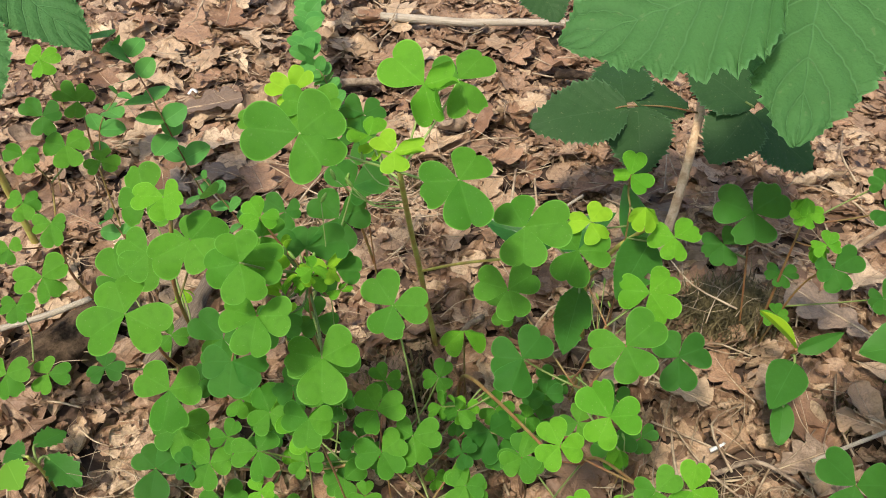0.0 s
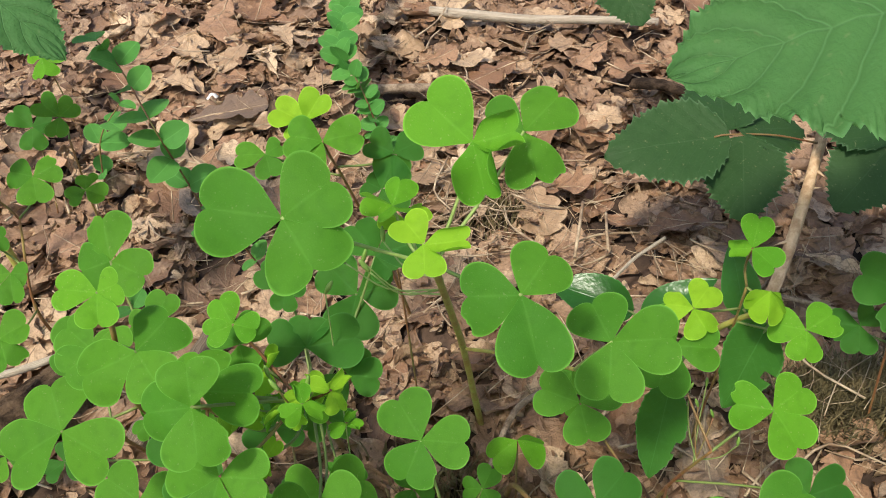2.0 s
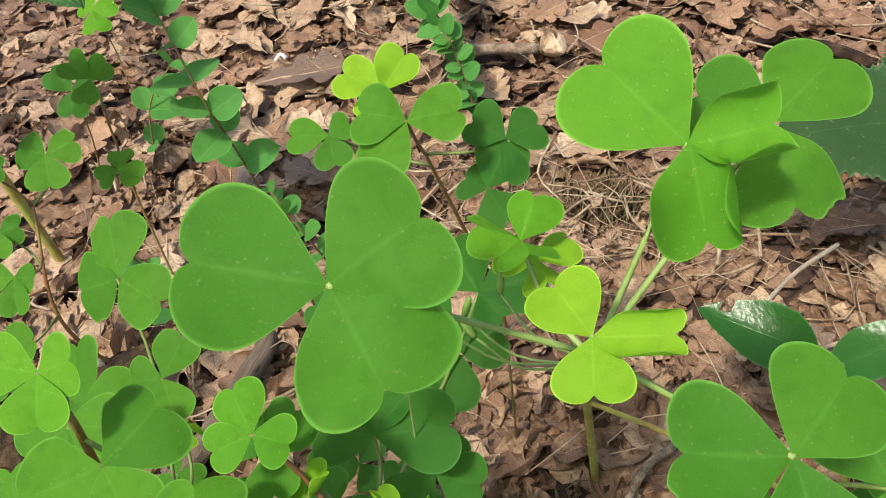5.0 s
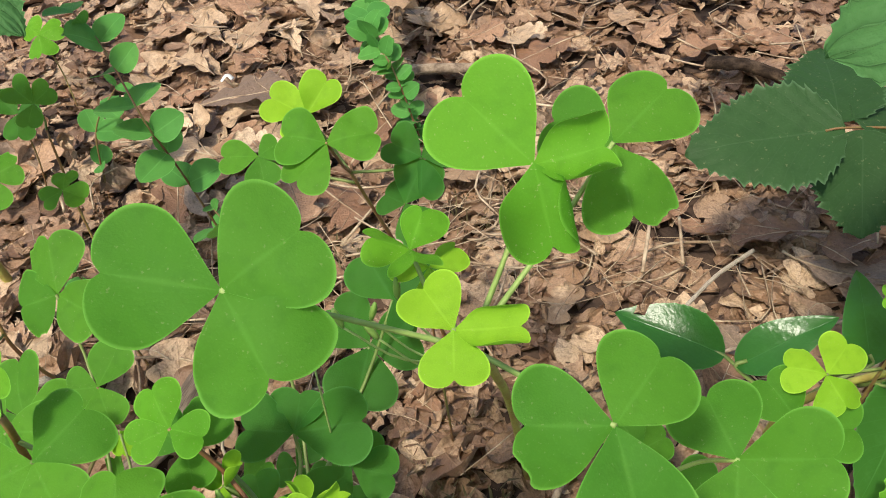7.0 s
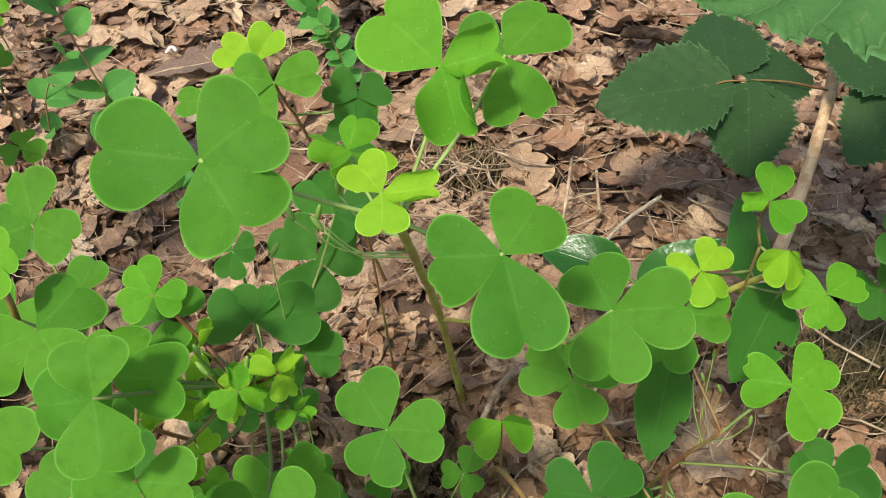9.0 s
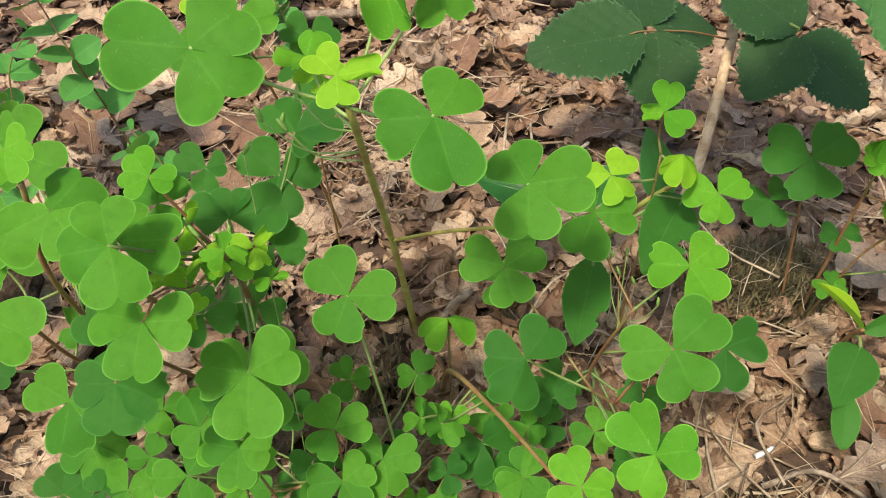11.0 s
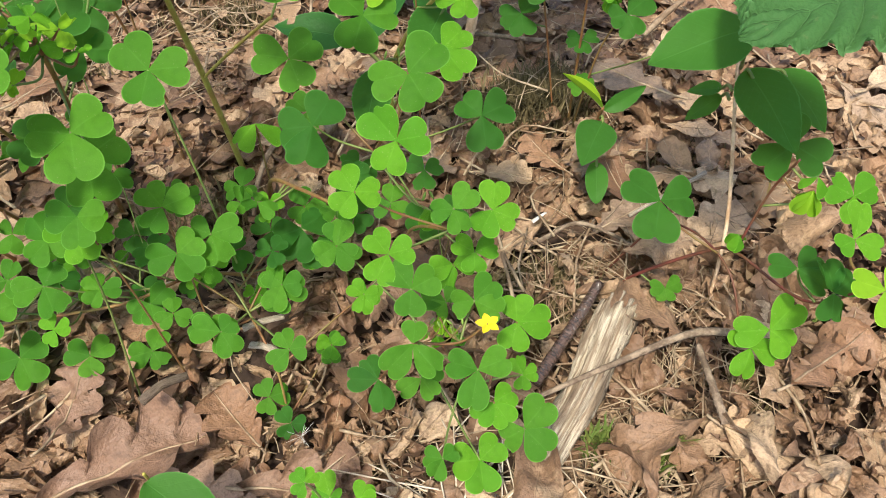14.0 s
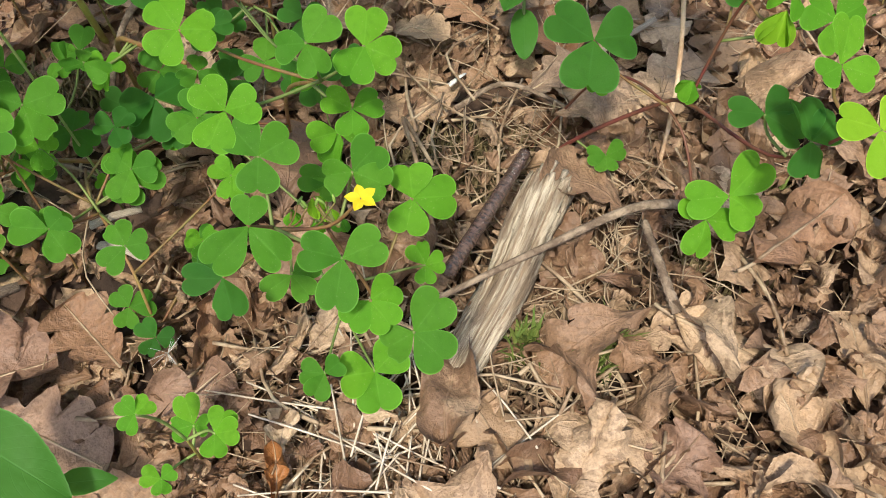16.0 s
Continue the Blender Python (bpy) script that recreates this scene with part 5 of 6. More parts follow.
sorrel_flower = Plant("wood_sorrel", (0.060, 0.142), "wood sorrel with one open yellow flower", "wood sorrel", "wood sorrel plants")
sorrel_flower.stem([(0.062, 0.150, -0.012), (0.062, 0.128, 0.03), (0.064, 0.105, 0.055)], 0.0009, 0.00045, STEM_RED)
sorrel_flower.stem([(0.060, 0.145, -0.01), (0.052, 0.115, 0.04), (0.050, 0.098, 0.07)], 0.00054, 0.00045, STEM_RED)
sorrel_flower.stem([(0.062, 0.13, 0.02), (0.068, 0.098, 0.035), (0.068, 0.080, 0.05)], 0.00054, 0.00045, STEM_RED)
sorrel_flower.leaf(0.0337, 0.1709, 0.0331, 0.0, -0.6, (91, 8.0), (193, 9.0), (297, 6.8), "m")
sorrel_flower.leaf(0.0508, 0.108, 0.0814, 0.0, -0.6, (118, 8.5), (18, 7.5), (255, 7.2), "m")
sorrel_flower.leaf(0.0469, 0.0843, 0.0906, 0.0, -0.6, (72, 5.4), (214, 9.4), (300, 8.9), "m", 0.74)
sorrel_flower.leaf(0.0375, 0.0918, 0.065, 0.0, -0.5, (168, 8.0), (272, 8.2), (110, 6.5), "d", 0.74)
sorrel_flower.leaf(0.0507, 0.1, 0.047, 0.0, -0.5, (15, 6.5), (297, 6.6), (201, 7.4), "m", 0.74)
sorrel_flower.leaf(0.0621, 0.0782, 0.0824, 0.0, -0.5, (155, 7.7), (11, 7.9), (247, 9.4), "m", 0.74)
sorrel_flower.leaf(0.0656, 0.0742, 0.0714, 0.0, -0.5, (20, 5.8), (295, 6.5), (213, 6.2), "y")
sorrel_flower.leaf(0.0728, 0.0687, 0.064, 0.0, -0.6, (39, 9.1), (304, 8.5), (194, 6.3), "m")
sorrel_flower.leaf(0.0646, 0.0808, 0.0241, 0.0, -0.6, (173, 8.4), (32, 8.2), (265, 9.3), "y")
sorrel_flower.leaf(0.0527, 0.0798, 0.0327, 0.0, -0.6, (159, 5.5), (24, 4.5), (228, 5.9), "m")
sorrel_flower.leaf(0.0828, 0.1083, 0.0545, 0.0, -0.6, (83, 7.8), (350, 10.2), (245, 8.2), "y")
sorrel_flower.leaf(0.0834, 0.1002, 0.0364, 0.0, -0.6, (102, 5.7), (359, 4.7), (254, 4.5), "y")
sorrel_flower.leaf(0.0698, 0.1111, 0.066, 0.0, -0.5, (35, 8.4), (174, 6.4), (322, 8.4), "m")
sorrel_flower.leaf(0.0707, 0.1427, 0.0446, 0.0, -0.6, (185, 7.8), (245, 8.3), (358, 6.9), "y", 0.9, (1,))
sorrel_flower.leaf(0.0661, 0.1332, 0.0369, 0.0, -0.5, (157, 8.6), (213, 5.1), (39, 5.8), "m")
flower_at = Vector((0.069, 0.094, 0.078))
flower_stalk = sorrel_flower.stalk(flower_at, Vector((0, 0, 1)), r=0.0004)
petal = blade_mesh("petal", PETAL, 0.0035, 0.0023, fold=0.25, droop=0.25, peak=0.55, n=12, rows=3, sharp=1.25)
for i in range(5):
    t = radians(72 * i + 20)
    d = Vector((math.cos(t), math.sin(t), 0.35))
    part_mesh("petal", petal, flower_stalk, frame_of(flower_at - sorrel_flower.at, d, (0, -0.35, 1)), "yellow petal")
for i, (x, y, z) in enumerate(((0.062, 0.107, 0.062), (0.058, 0.104, 0.066), (0.064, 0.102, 0.068), (0.060, 0.110, 0.058), (0.056, 0.110, 0.060))):
    sorrel_flower.bud(x, y, z, 2.4, d=(0.4 * (i - 2), 0.3, 1))
sorrel_flower.young(0.054, 0.116, 0.05, 3.6, "y", 3, 1.1)
sorrel_flower.young(0.06, 0.115, 0.055, 4.6, "Y", 3, 1.2)
sorrel_flower.young(0.059, 0.115, 0.045, 3.4, "y", 3, 1.1)
sorrel_flower.young(0.065, 0.111, 0.05, 3.6, "m", 3, 1.1)
sorrel_flower.young(0.063, 0.113, 0.052, 3.2, "Y", 3, 1.2)

sorrel_seed = Plant("wood_sorrel", (0.012, 0.088), "tiny wood sorrel seedling with bright green leaves", "wood sorrel", "wood sorrel plants")
sorrel_seed.stem([(0.012, 0.088, -0.03), (0.014, 0.083, -0.005), (0.016, 0.079, 0.018)], 0.0007, 0.00035, STEM_GREEN)
sorrel_seed.leaf(0.0128, 0.0745, 0.0483, 0.0, -0.5, (123, 4.1), (31, 3.9), (228, 4.0), "y")
sorrel_seed.leaf(0.0168, 0.0851, 0.0119, 0.0, -0.6, (94, 7.7), (181, 5.5), (342, 3.4), "y")
sorrel_seed.leaf(0.0259, 0.0716, 0.0344, 0.0, -0.6, (54, 5.5), (253, 5.4), (353, 5.0), "y")
sorrel_seed.leaf(0.0068, 0.0744, 0.0093, 0.0, -0.6, (155, 4.8), (23, 3.8), (258, 3.9), "y")

sorrel_creep = Plant("wood_sorrel", (0.140, 0.150), "sprawling wood sorrel with red stems over dead leaves", "wood sorrel", "wood sorrel plants")
sorrel_creep.stem([(0.137, 0.158, -0.012), (0.145, 0.147, 0.012), (0.162, 0.135, 0.035), (0.166, 0.125, 0.045), (0.168, 0.092, 0.06), (0.172, 0.079, 0.082)], 0.0008, 0.0004, STEM_CRIMSON)
sorrel_creep.stem([(0.137, 0.166, -0.012), (0.152, 0.156, 0.026), (0.158, 0.142, 0.040), (0.160, 0.118, 0.045), (0.160, 0.100, 0.03)], 0.00048, 0.0004, STEM_CRIMSON)
sorrel_creep.stem([(0.166, 0.126, 0.044), (0.172, 0.128, 0.07), (0.172, 0.122, 0.09)], 0.00048, 0.0004, STEM_CRIMSON)
sorrel_creep.leaf(0.1407, 0.1392, 0.0623, 0.0, -0.5, (133, 12.6), (358, 11.2), (246, 13.5), "d")
sorrel_creep.leaf(0.1836, 0.1392, 0.078, 0.0, -0.6, (80, 10.5), (204, 12.4), (317, 11.3), "d", 0.85)
sorrel_creep.leaf(0.1661, 0.0861, 0.0957, 0.0, -0.6, (63, 10.1), (330, 7.3), (195, 5.5), "y", 0.74)
sorrel_creep.leaf(0.189, 0.1133, 0.079, 0.0, -0.6, (139, 7.5), (14, 8.9), (256, 8.2), "y")
sorrel_creep.leaf(0.1655, 0.098, 0.0694, -0.1, -0.5, (157, 8.1), (17, 8.2), (304, 10.0), "d", 0.74)
sorrel_creep.leaf(0.1664, 0.0834, 0.0758, 0.0, -0.6, (86, 9.0), (23, 7.7), (253, 7.4), "d", 0.85, (0, 2))
sorrel_creep.leaf(0.1668, 0.071, 0.0928, 0.0, -0.5, (144, 7.8), (265, 8.4), (26, 7.2), "Y", 0.85, (1,))
sorrel_creep.leaf(0.1712, 0.0664, 0.0938, -0.1, -0.6, (37, 6.1), (344, 5.5), (224, 4.5), "Y", 0.8, (0, 2))
sorrel_creep.leaf(0.1571, 0.0922, 0.0379, 0.0, -0.5, (119, 7.9), (241, 9.3), (341, 9.5), "y", 0.74)
sorrel_creep.leaf(0.163, 0.0941, 0.0433, 0.0, -0.6, (32, 12.4), (312, 9.1), (172, 10.8), "y", 0.74)
sorrel_creep.leaf(0.1512, 0.1359, 0.0154, 0.0, -0.6, (168, 5.8), (8, 6.9), (260, 4.7), "m")
sorrel_creep.young(0.1727, 0.1127, 0.086, 7, "Y", 3, 1.2)
sorrel_creep.young(0.1735, 0.1140, 0.090, 5, "y", 2, 0.6)
sorrel_creep.young(0.166, 0.127, 0.052, 5, "y")
sorrel_creep.young(0.152, 0.150, 0.036, 5, "y")

sorrel_far = Plant("wood_sorrel", (-0.180, 0.270), "spreading wood sorrel on thin dark stems", "wood sorrel", "wood sorrel plants")
sorrel_far.stem([(-0.172, 0.285, -0.012), (-0.178, 0.275, 0.04), (-0.176, 0.290, 0.08)], 0.0009, 0.00045, STEM_RED)
sorrel_far.stem([(-0.176, 0.33, -0.012), (-0.178, 0.336, 0.04), (-0.178, 0.342, 0.078)], 0.00054, 0.00045, STEM_RED)
sorrel_far.stem([(-0.18, 0.24, -0.012), (-0.185, 0.232, 0.02), (-0.18, 0.225, 0.03)], 0.00054, 0.00045, STEM_RED)
sorrel_far.leaf(-0.2651, 0.4743, 0.0378, 0.0, -0.6, (146, 13.0), (32, 11.7), (287, 11.1), "y")
sorrel_far.leaf(-0.1781, 0.3427, 0.0892, 0.0, -0.6, (145, 11.6), (46, 8.4), (266, 8.5), "m")
sorrel_far.leaf(-0.1666, 0.3209, 0.0678, 0.0, -0.5, (100, 7.5), (344, 9.0), (215, 7.7), "m")
sorrel_far.leaf(-0.164, 0.2933, 0.0982, 0.1, -0.5, (37, 9.1), (291, 10.3), (172, 9.8), "m")
sorrel_far.leaf(-0.17, 0.2447, 0.0641, 0.0, -0.5, (33, 10.9), (299, 10.6), (191, 11.5), "m")
sorrel_far.leaf(-0.1715, 0.2188, 0.0294, 0.0, -0.6, (118, 6.8), (2, 8.8), (250, 8.3), "m")
sorrel_far.leaf(-0.1858, 0.2141, 0.0361, 0.0, -0.6, (17, 9.2), (284, 10.0), (161, 9.6), "m")
sorrel_far.leaf(-0.1792, 0.2844, 0.1001, 0.1, -0.6, (164, 8.0), (16, 6.0), (279, 7.9), "m")
sorrel_far.leaf(-0.1662, 0.2617, 0.08, 0.0, -0.6, (188, 7.4), (358, 6.2), (283, 10.5), "m")
sorrel_far.leaf(-0.1926, 0.2876, 0.07, 0.0, -0.6, (157, 7.7), (22, 6.9), (285, 8.7), "m")
sorrel_far.leaf(-0.1872, 0.2569, 0.07, 0.0, -0.5, (28, 5.3), (268, 6.6), (178, 7.6), "m")
sorrel_far.leaf(-0.1895, 0.2461, 0.045, 0.0, -0.6, (8, 7.7), (277, 7.8), (179, 7.8), "m")
sorrel_far.leaf(-0.2279, 0.3896, 0.05, 0.1, -0.6, (149, 12.5), (24, 9.9), (279, 10.6), "d")

sorrel_rtop = Plant("wood_sorrel", (0.152, 0.252), "dark green wood sorrel on thin red stems", "wood sorrel", "wood sorrel plants")
sorrel_rtop.stem([(0.156, 0.258, -0.012), (0.154, 0.252, 0.04), (0.152, 0.246, 0.085)], 0.0008, 0.0004, STEM_RED)
sorrel_rtop.stem([(0.157, 0.256, -0.012), (0.160, 0.246, 0.04), (0.164, 0.236, 0.068)], 0.00048, 0.0004, STEM_RED)
sorrel_rtop.stem([(0.150, 0.260, -0.012), (0.142, 0.260, 0.04), (0.136, 0.257, 0.072)], 0.00048, 0.0004, STEM_RED)
sorrel_rtop.leaf(0.1353, 0.2565, 0.0798, 0.0, -0.6, (159, 15.1), (31, 16.5), (268, 12.6), "d")
sorrel_rtop.leaf(0.1288, 0.2607, 0.0572, 0.0, -0.6, (174, 8.7), (44, 8.1), (264, 9.1), "d")
sorrel_rtop.leaf(0.1626, 0.23, 0.0714, 0.0, -0.6, (180, 6.4), (30, 11.5), (283, 8.7), "d")
sorrel_rtop.leaf(0.1561, 0.2545, 0.0435, 0.0, -0.5, (158, 6.6), (5, 6.8), (262, 5.9), "d")
sorrel_rtop.leaf(0.159, 0.235, 0.08, -0.1, -0.6, (188, 5.5), (65, 5.7), (349, 5.1), "y")
sorrel_rtop.leaf(0.1511, 0.2437, 0.09, 0.0, -0.5, (163, 6.3), (354, 6.3), (247, 6.0), "y")
sorrel_rtop.leaf(0.1561, 0.2462, 0.025, 0.0, -0.5, (190, 6.6), (354, 4.9), (91, 5.3), "m")
sorrel_rtop.leaf(0.1748, 0.2321, 0.1, 0.0, -0.6, (212, 7.0), (47, 4.0), (295, 5.0), "d")
sorrel_rtop.leaf(0.1807, 0.2493, 0.1, 0.0, -0.6, (186, 5.5), (342, 5.3), (77, 6.8), "d")
sorrel_rtop.leaf(0.1907, 0.2324, 0.05, 0.0, -0.6, (174, 5.7), (47, 9.0), (257, 7.1), "d")
sorrel_rtop.young(0.150, 0.246, 0.096, 6, "y")
sorrel_rtop.young(0.160, 0.240, 0.075, 6, "y")


# ---- bramble ----
bramble = Plant("bramble", (0.111, 0.300), "bramble with a pale thorny cane and serrated green leaves", "bramble")
cane = bramble.stem([(0.108, 0.296, -0.012), (0.123, 0.317, 0.026), (0.140, 0.357, 0.058), (0.150, 0.39, 0.09), (0.168, 0.40, 0.14)], 0.0028, 0.0021, CANE, "cane")
for i, (x, y, z, a) in enumerate(((0.1175, 0.304, 0.018, 40), (0.126, 0.325, 0.034, 200), (0.131, 0.336, 0.040, 100), (0.138, 0.350, 0.052, 300), (0.134, 0.343, 0.047, 10))):
    d = Vector((math.cos(radians(a)), math.sin(radians(a)), 0.2))
    p = Vector((x, y, z)) - bramble.at
    tube_part("thorn", [p, p + d * 0.003, p + d * 0.007 - Vector((0, 0, 0.001))], 0.0012, 0.0001, CANE, cane, n=5, sides=6)
SER = dict(serrate=0.10, teeth=32, n=160, rows=6, fold=0.05)
tilt = (0.05, -0.30, 1)
blade(bramble, (0.118, 0.252, 0.186), (0.046, 0.239, 0.172), 0.062, BRAMBLE_LIGHT, tilt, (0.150, 0.30, 0.165), pleat=0.0020, droop=0.06, **SER)
blade(bramble, (0.146, 0.290, 0.190), (0.118, 0.207, 0.152), 0.060, BRAMBLE_LIGHT, (0.1, -0.2, 1), (0.155, 0.32, 0.170), pleat=0.0020, droop=0.08, **SER)
blade(bramble, (0.186, 0.122, 0.150), (0.1335, 0.1155, 0.144), 0.036, BRAMBLE_LIGHT, (0.0, -0.1, 1), (0.22, 0.14, 0.15), pleat=0.0020, droop=0.06, **SER)
blade(bramble, (0.182, 0.168, 0.142), (0.150, 0.139, 0.130), 0.022, BRAMBLE_LIGHT, (-0.5, -0.1, 1), (0.22, 0.14, 0.15), pleat=0.0010, droop=0.06, **SER)
# leaves below the upper ones, their shade included in the leaf colour
DARK = dict(serrate=0.17, teeth=17, n=102, rows=6, fold=0.06, pleat=0.0003)
blade(bramble, (0.099, 0.349, 0.072), (0.049, 0.345, 0.064), 0.040, BRAMBLE_SHADED, (0, -0.3, 1), (0.140, 0.358, 0.060), stalk_r=0.0004, stalk_material=STALK_RED, droop=0.10, **DARK)
blade(bramble, (0.104, 0.348, 0.072), (0.105, 0.324, 0.046), 0.033, BRAMBLE_SHADED, (0, -0.5, 1), droop=0.12, **DARK)
blade(bramble, (0.103, 0.352, 0.072), (0.136, 0.368, 0.060), 0.028, BRAMBLE_SHADED, (0, -0.3, 1), droop=0.12, **DARK)
blade(bramble, (0.098, 0.352, 0.072), (0.100, 0.392, 0.074), 0.032, BRAMBLE_SHADED, (0, -0.2, 1), droop=0.12, **DARK)
blade(bramble, (0.160, 0.340, 0.075), (0.132, 0.368, 0.084), 0.036, BRAMBLE_SHADED, (0, -0.3, 1), (0.142, 0.362, 0.064), droop=0.10, **DARK)
blade(bramble, (0.158, 0.338, 0.074), (0.136, 0.318, 0.058), 0.030, BRAMBLE_SHADED, (0, -0.3, 1), droop=0.12, **DARK)
blade(bramble, (0.163, 0.345, 0.066), (0.194, 0.328, 0.044), 0.036, BRAMBLE_SHADED, (0, -0.3, 1), droop=0.12, **DARK)
blade(bramble, (0.058, 0.440, 0.100), (0.070, 0.416, 0.084), 0.030, BRAMBLE_SHADED, (0, -0.3, 1), (0.10, 0.46, 0.09), droop=0.12, **DARK)

bramble2 = Plant("bramble", (-0.235, 0.340), "bramble shoot with light green serrated leaves", "bramble")
bramble2.stem([(-0.235, 0.340, -0.012), (-0.23, 0.335, 0.06), (-0.215, 0.325, 0.13), (-0.20, 0.33, 0.16)], 0.0022, 0.0014, STEM_GREEN, "cane")
blade(bramble2, (-0.195, 0.345, 0.160), (-0.150, 0.320, 0.130), 0.034, BRAMBLE_LIGHT, (0, -0.2, 1), (-0.205, 0.33, 0.155), pleat=0.0010, droop=0.08, **SER)
blade(bramble2, (-0.205, 0.322, 0.150), (-0.178, 0.280, 0.128), 0.034, BRAMBLE_LIGHT, (0, -0.2, 1), (-0.205, 0.33, 0.155), pleat=0.0010, droop=0.08, **SER)

# ---- evergreen seedlings, soft-leaved shrub ----
ever = Plant("evergreen_seedling", (0.072, 0.262), "small seedling with glossy dark green oval leaves", "seedling")
ever.stem([(0.072, 0.262, -0.012), (0.070, 0.262, 0.03), (0.078, 0.255, 0.06), (0.09, 0.247, 0.082)], 0.0014, 0.0009, STEM_GREEN)
blade(ever, (0.055, 0.273, 0.048), (0.024, 0.285, 0.052), 0.019, GLOSSY, (0.1, -0.35, 1), (0.070, 0.262, 0.035), droop=0.12, hole=(48, 54, 0, 3), fold=0.2, n=64, serrate=0.04, teeth=14)
blade(ever, (0.057, 0.268, 0.050), (0.082, 0.274, 0.066), 0.014, GLOSSY, (0, -0.3, 1), (0.070, 0.262, 0.035), droop=0.15, fold=0.2)
blade(ever, (0.094, 0.270, 0.050), (0.087, 0.284, 0.074), 0.014, GLOSSY, (0, -1, 0.6), (0.073, 0.262, 0.04), droop=0.1, fold=0.2)
blade(ever, (0.091, 0.246, 0.075), (0.073, 0.218, 0.070), 0.019, PLAIN_LEAF, (0.3, -0.3, 1), (0.082, 0.252, 0.066), droop=0.12, fold=0.12, hole=(30, 36, 8, 10), serrate=0.06, teeth=16, n=64)
blade(ever, (0.062, 0.235, 0.060), (0.051, 0.202, 0.056), 0.0155, PLAIN_LEAF, (0, -0.3, 1), (0.073, 0.258, 0.045), droop=0.10, fold=0.12, hole=(40, 47, 9, 10), serrate=0.07, teeth=14, n=64, peak=0.5)

red = Plant("red_stemmed_seedling", (0.158, 0.232), "small red-stemmed seedling with a yellow-green new leaf", "seedling")
red.stem([(0.160, 0.236, -0.012), (0.156, 0.226, 0.02), (0.154, 0.219, 0.034)], 0.0011, 0.0007, STEM_RED)
blade(red, (0.154, 0.220, 0.033), (0.139, 0.231, 0.046), 0.010, SHOOT, (0.6, 0.2, 1), droop=0.05, fold=0.7)
blade(red, (0.155, 0.220, 0.032), (0.175, 0.225, 0.037), 0.0075, PLAIN_LEAF, (0, -0.9, 0.7), droop=0.2, fold=0.5, serrate=0.10, teeth=12, n=48)
blade(red, (0.153, 0.215, 0.030), (0.136, 0.192, 0.030), 0.017, PLAIN_LEAF, (0, -0.2, 1), (0.155, 0.222, 0.026), droop=0.15, serrate=0.03, teeth=14, n=56)
blade(red, (0.147, 0.202, 0.020), (0.142, 0.186, 0.012), 0.010, PLAIN_LEAF, (0, -0.2, 1), (0.156, 0.226, 0.018), droop=0.1, peak=0.5, sharp=0.65)

shrub = Plant("shrub_shoot", (0.172, 0.136), "thin shrub shoot with smooth pointed green leaves", "shrub")
shrub.stem([(0.172, 0.134, -0.014), (0.176, 0.146, 0.032), (0.183, 0.176, 0.072), (0.197, 0.214, 0.104), (0.206, 0.232, 0.118)], 0.0008, 0.0006, CANE)
SMOOTH = dict(fold=0.12, droop=0.12, serrate=0.03, teeth=16, n=64)
blade(shrub, (0.174, 0.166, 0.106), (0.141, 0.167, 0.097), 0.024, PLAIN_LEAF, (0, -0.2, 1), (0.185, 0.18, 0.078), **SMOOTH)
blade(shrub, (0.175, 0.163, 0.092), (0.178, 0.131, 0.083), 0.019, PLAIN_LEAF, (-0.2, 0.1, 1), (0.183, 0.176, 0.072), **SMOOTH)
blade(shrub, (0.188, 0.191, 0.060), (0.178, 0.198, 0.055), 0.008, PLAIN_LEAF, (0, -0.2, 1), (0.183, 0.178, 0.070), **SMOOTH)
blade(shrub, (0.189, 0.191, 0.056), (0.177, 0.193, 0.045), 0.009, PLAIN_LEAF, (0, -0.2, 1), (0.183, 0.178, 0.066), **SMOOTH)
blade(shrub, (0.192, 0.168, 0.085), (0.200, 0.146, 0.074), 0.017, PLAIN_LEAF, (0, -0.2, 1), (0.184, 0.178, 0.074), **SMOOTH)
blade(shrub, (0.202, 0.216, 0.104), (0.190, 0.240, 0.100), 0.022, PLAIN_LEAF, (0, -0.2, 1), (0.198, 0.215, 0.105), **SMOOTH)

broad = Plant("broad_leaf_seedling", (-0.052, 0.098), "seedling with one broad smooth pointed green leaf", "seedling")
broad.stem([(-0.040, 0.110, -0.03), (-0.040, 0.106, 0.0), (-0.037, 0.099, 0.026)], 0.0007, 0.0005, STEM_GREEN)
blade(broad, (-0.036, 0.095, 0.028), (-0.012, 0.072, 0.018), 0.0185, PLAIN_LEAF, (0, -0.1, 1), **SMOOTH)
blade(broad, (-0.018, 0.080, 0.010), (-0.004, 0.078, 0.008), 0.007, PLAIN_LEAF, (0, -0.1, 1), (-0.040, 0.104, -0.004), stalk_r=0.0004, **SMOOTH)


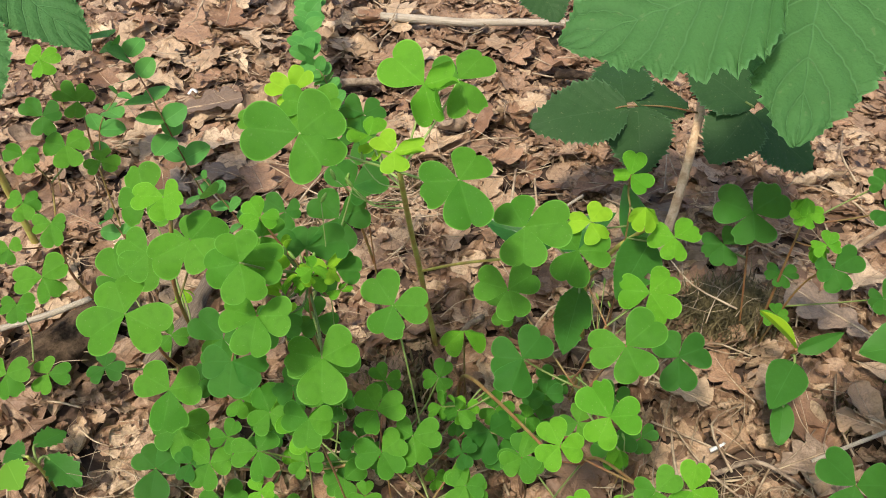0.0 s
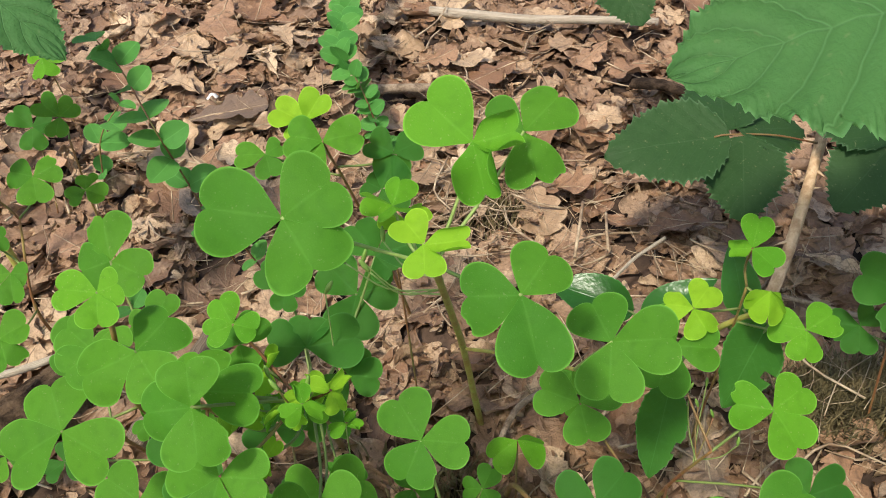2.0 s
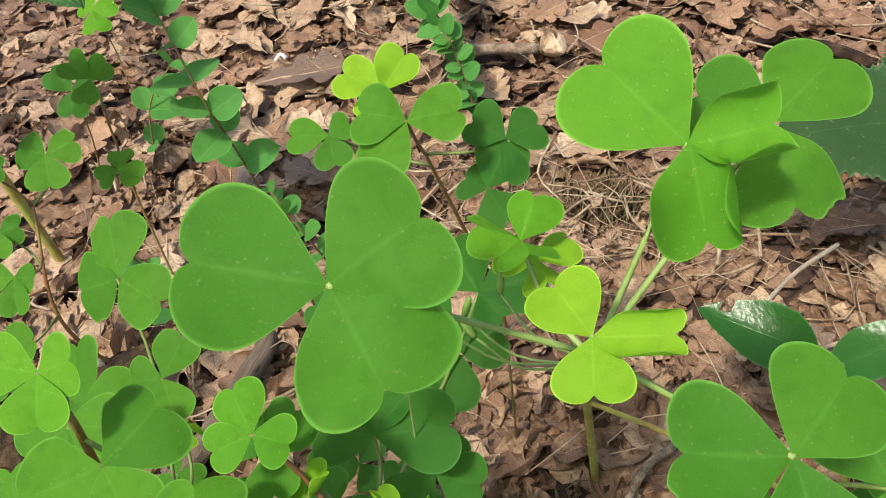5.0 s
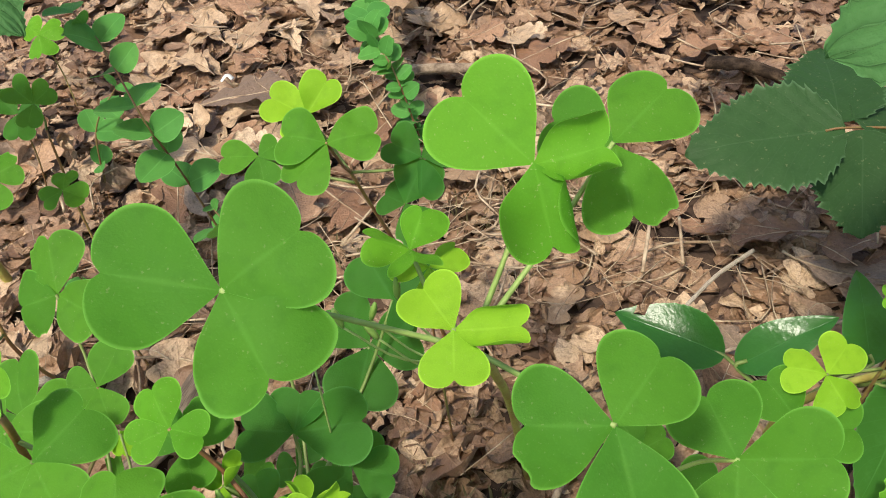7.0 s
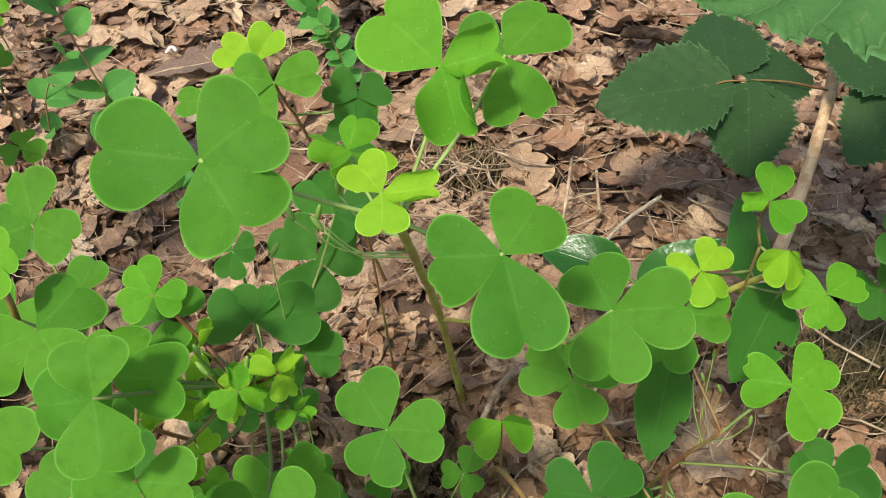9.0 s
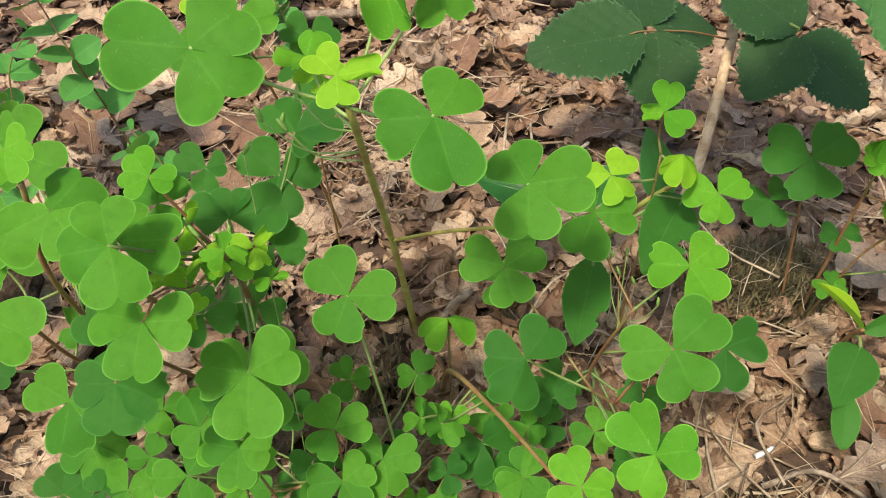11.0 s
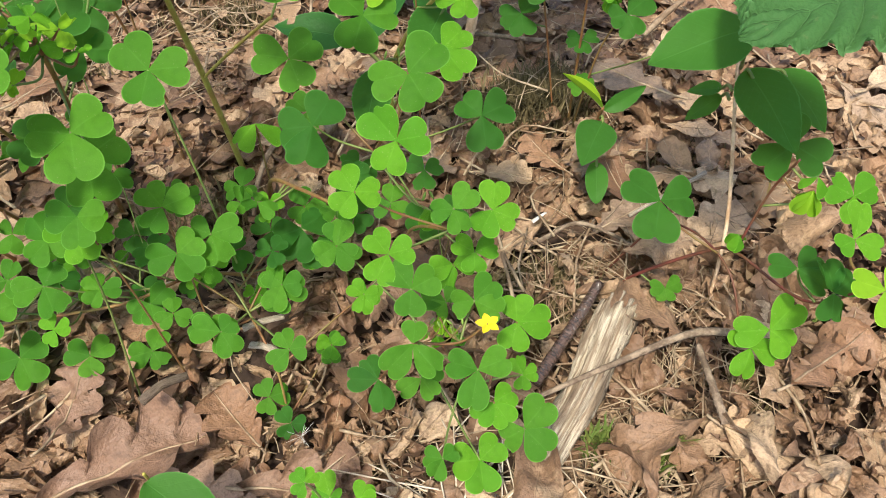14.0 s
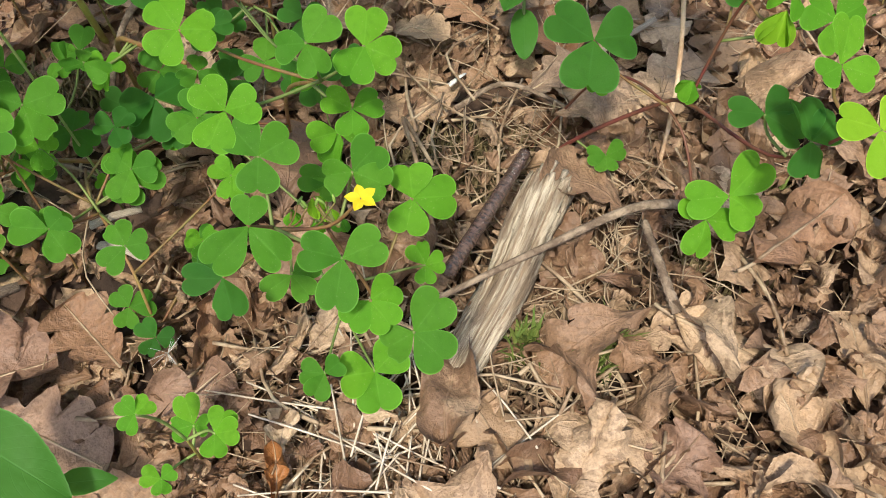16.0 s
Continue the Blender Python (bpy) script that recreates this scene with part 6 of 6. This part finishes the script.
# ---- creeping plants with opposite leaves ----
def creeper(base, line, nodes, mm, label, seed):
    """A thin stem with pairs of small oval leaves, each pair crosswise to the next."""
    p = Plant("creeping_plant", base, label, "creeper")
    p.stem(line, 0.0005, 0.0003, STALK_RED)
    r = random.Random(seed)
    pts = smooth_line([Vector(q) for q in line], nodes * 2)
    meshes = [blade_mesh("leaf", CREEPER_LEAF, 1.0, w, fold=0.2, droop=0.12, peak=0.5, n=12, rows=3, seed=seed + i, sharp=0.65) for i, w in enumerate((0.78, 0.88, 0.96))]
    for i in range(1, nodes + 1):
        c = pts[2 * i] - p.at
        d = (pts[min(2 * i + 1, nodes * 2)] - pts[2 * i - 1]).normalized()
        s = d.cross(Vector((0.1, 0.9, 0.3))).normalized()
        w = d.cross(s)
        k = mm * (0.6 + 0.5 * math.sin(math.pi * (0.15 + 0.75 * i / nodes))) * 0.001
        for side in (1, -1):
            t = (i % 2) * math.pi / 2 + r.uniform(-0.8, 0.8)
            a = (s * math.cos(t) + w * math.sin(t)) * side + d * 0.45
            part_mesh("leaf", r.choice(meshes), p.ob, frame_of(c, a, Vector((r.uniform(-0.6, 0.6), r.uniform(-0.9, 0.1), 1.0)), k * r.uniform(0.7, 1.25)))
    return p


creeper((-0.128, 0.352), ((-0.128, 0.352, -0.01), (-0.138, 0.350, 0.05), (-0.138, 0.341, 0.082), (-0.150, 0.354, 0.104), (-0.158, 0.358, 0.116)), 9, 14,
        "creeping plant with paired oval green leaves", 3)
creeper((-0.060, 0.440), ((-0.060, 0.440, -0.01), (-0.072, 0.448, 0.03), (-0.085, 0.465, 0.042), (-0.088, 0.50, 0.046), (-0.09, 0.545, 0.05), (-0.088, 0.60, 0.05)), 46, 10,
        "long creeping plant with dense paired green leaves", 4)
creeper((-0.215, 0.400), ((-0.215, 0.400, -0.01), (-0.205, 0.402, 0.03), (-0.190, 0.41, 0.05)), 4, 13, "creeping plant with paired oval green leaves", 6)
creeper((-0.110, 0.345), ((-0.110, 0.345, -0.01), (-0.116, 0.338, 0.02), (-0.128, 0.345, 0.036)), 4, 11, "creeping plant with paired oval green leaves", 8)
creeper((-0.150, 0.296), ((-0.150, 0.296, -0.01), (-0.158, 0.300, 0.03), (-0.163, 0.302, 0.046)), 3, 9, "creeping plant with paired oval green leaves", 9)
creeper((0.29, 0.18), ((0.29, 0.18, -0.01), (0.288, 0.186, 0.006), (0.300, 0.192, 0.008), (0.312, 0.192, 0.006)), 6, 6, "tiny feathery green seedling", 12)

lobed = Plant("lobed_seedling", (-0.172, 0.186), "small seedling with ragged lobed green leaves", "seedling")
lobed.stem([(-0.172, 0.186, -0.014), (-0.170, 0.184, 0.008), (-0.170, 0.182, 0.022)], 0.0009, 0.0007, STEM_GREEN)
RAGGED = dict(serrate=0.34, teeth=6, n=48, rows=6, fold=0.12, droop=0.15, peak=0.5)
blade(lobed, (-0.176, 0.178, 0.024), (-0.166, 0.166, 0.024), 0.012, SHOOT_SOFT, (0, -0.3, 1), **RAGGED)
blade(lobed, (-0.168, 0.188, 0.012), (-0.150, 0.176, 0.008), 0.011, PLAIN_LEAF, (0, -0.2, 1), (-0.171, 0.185, 0.010), **RAGGED)
blade(lobed, (-0.174, 0.192, 0.014), (-0.166, 0.203, 0.008), 0.010, PLAIN_LEAF, (0, -0.2, 1), (-0.171, 0.185, 0.010), **RAGGED)
blade(lobed, (-0.175, 0.186, 0.016), (-0.188, 0.192, 0.010), 0.010, PLAIN_LEAF, (0, -0.2, 1), (-0.171, 0.185, 0.010), **RAGGED)
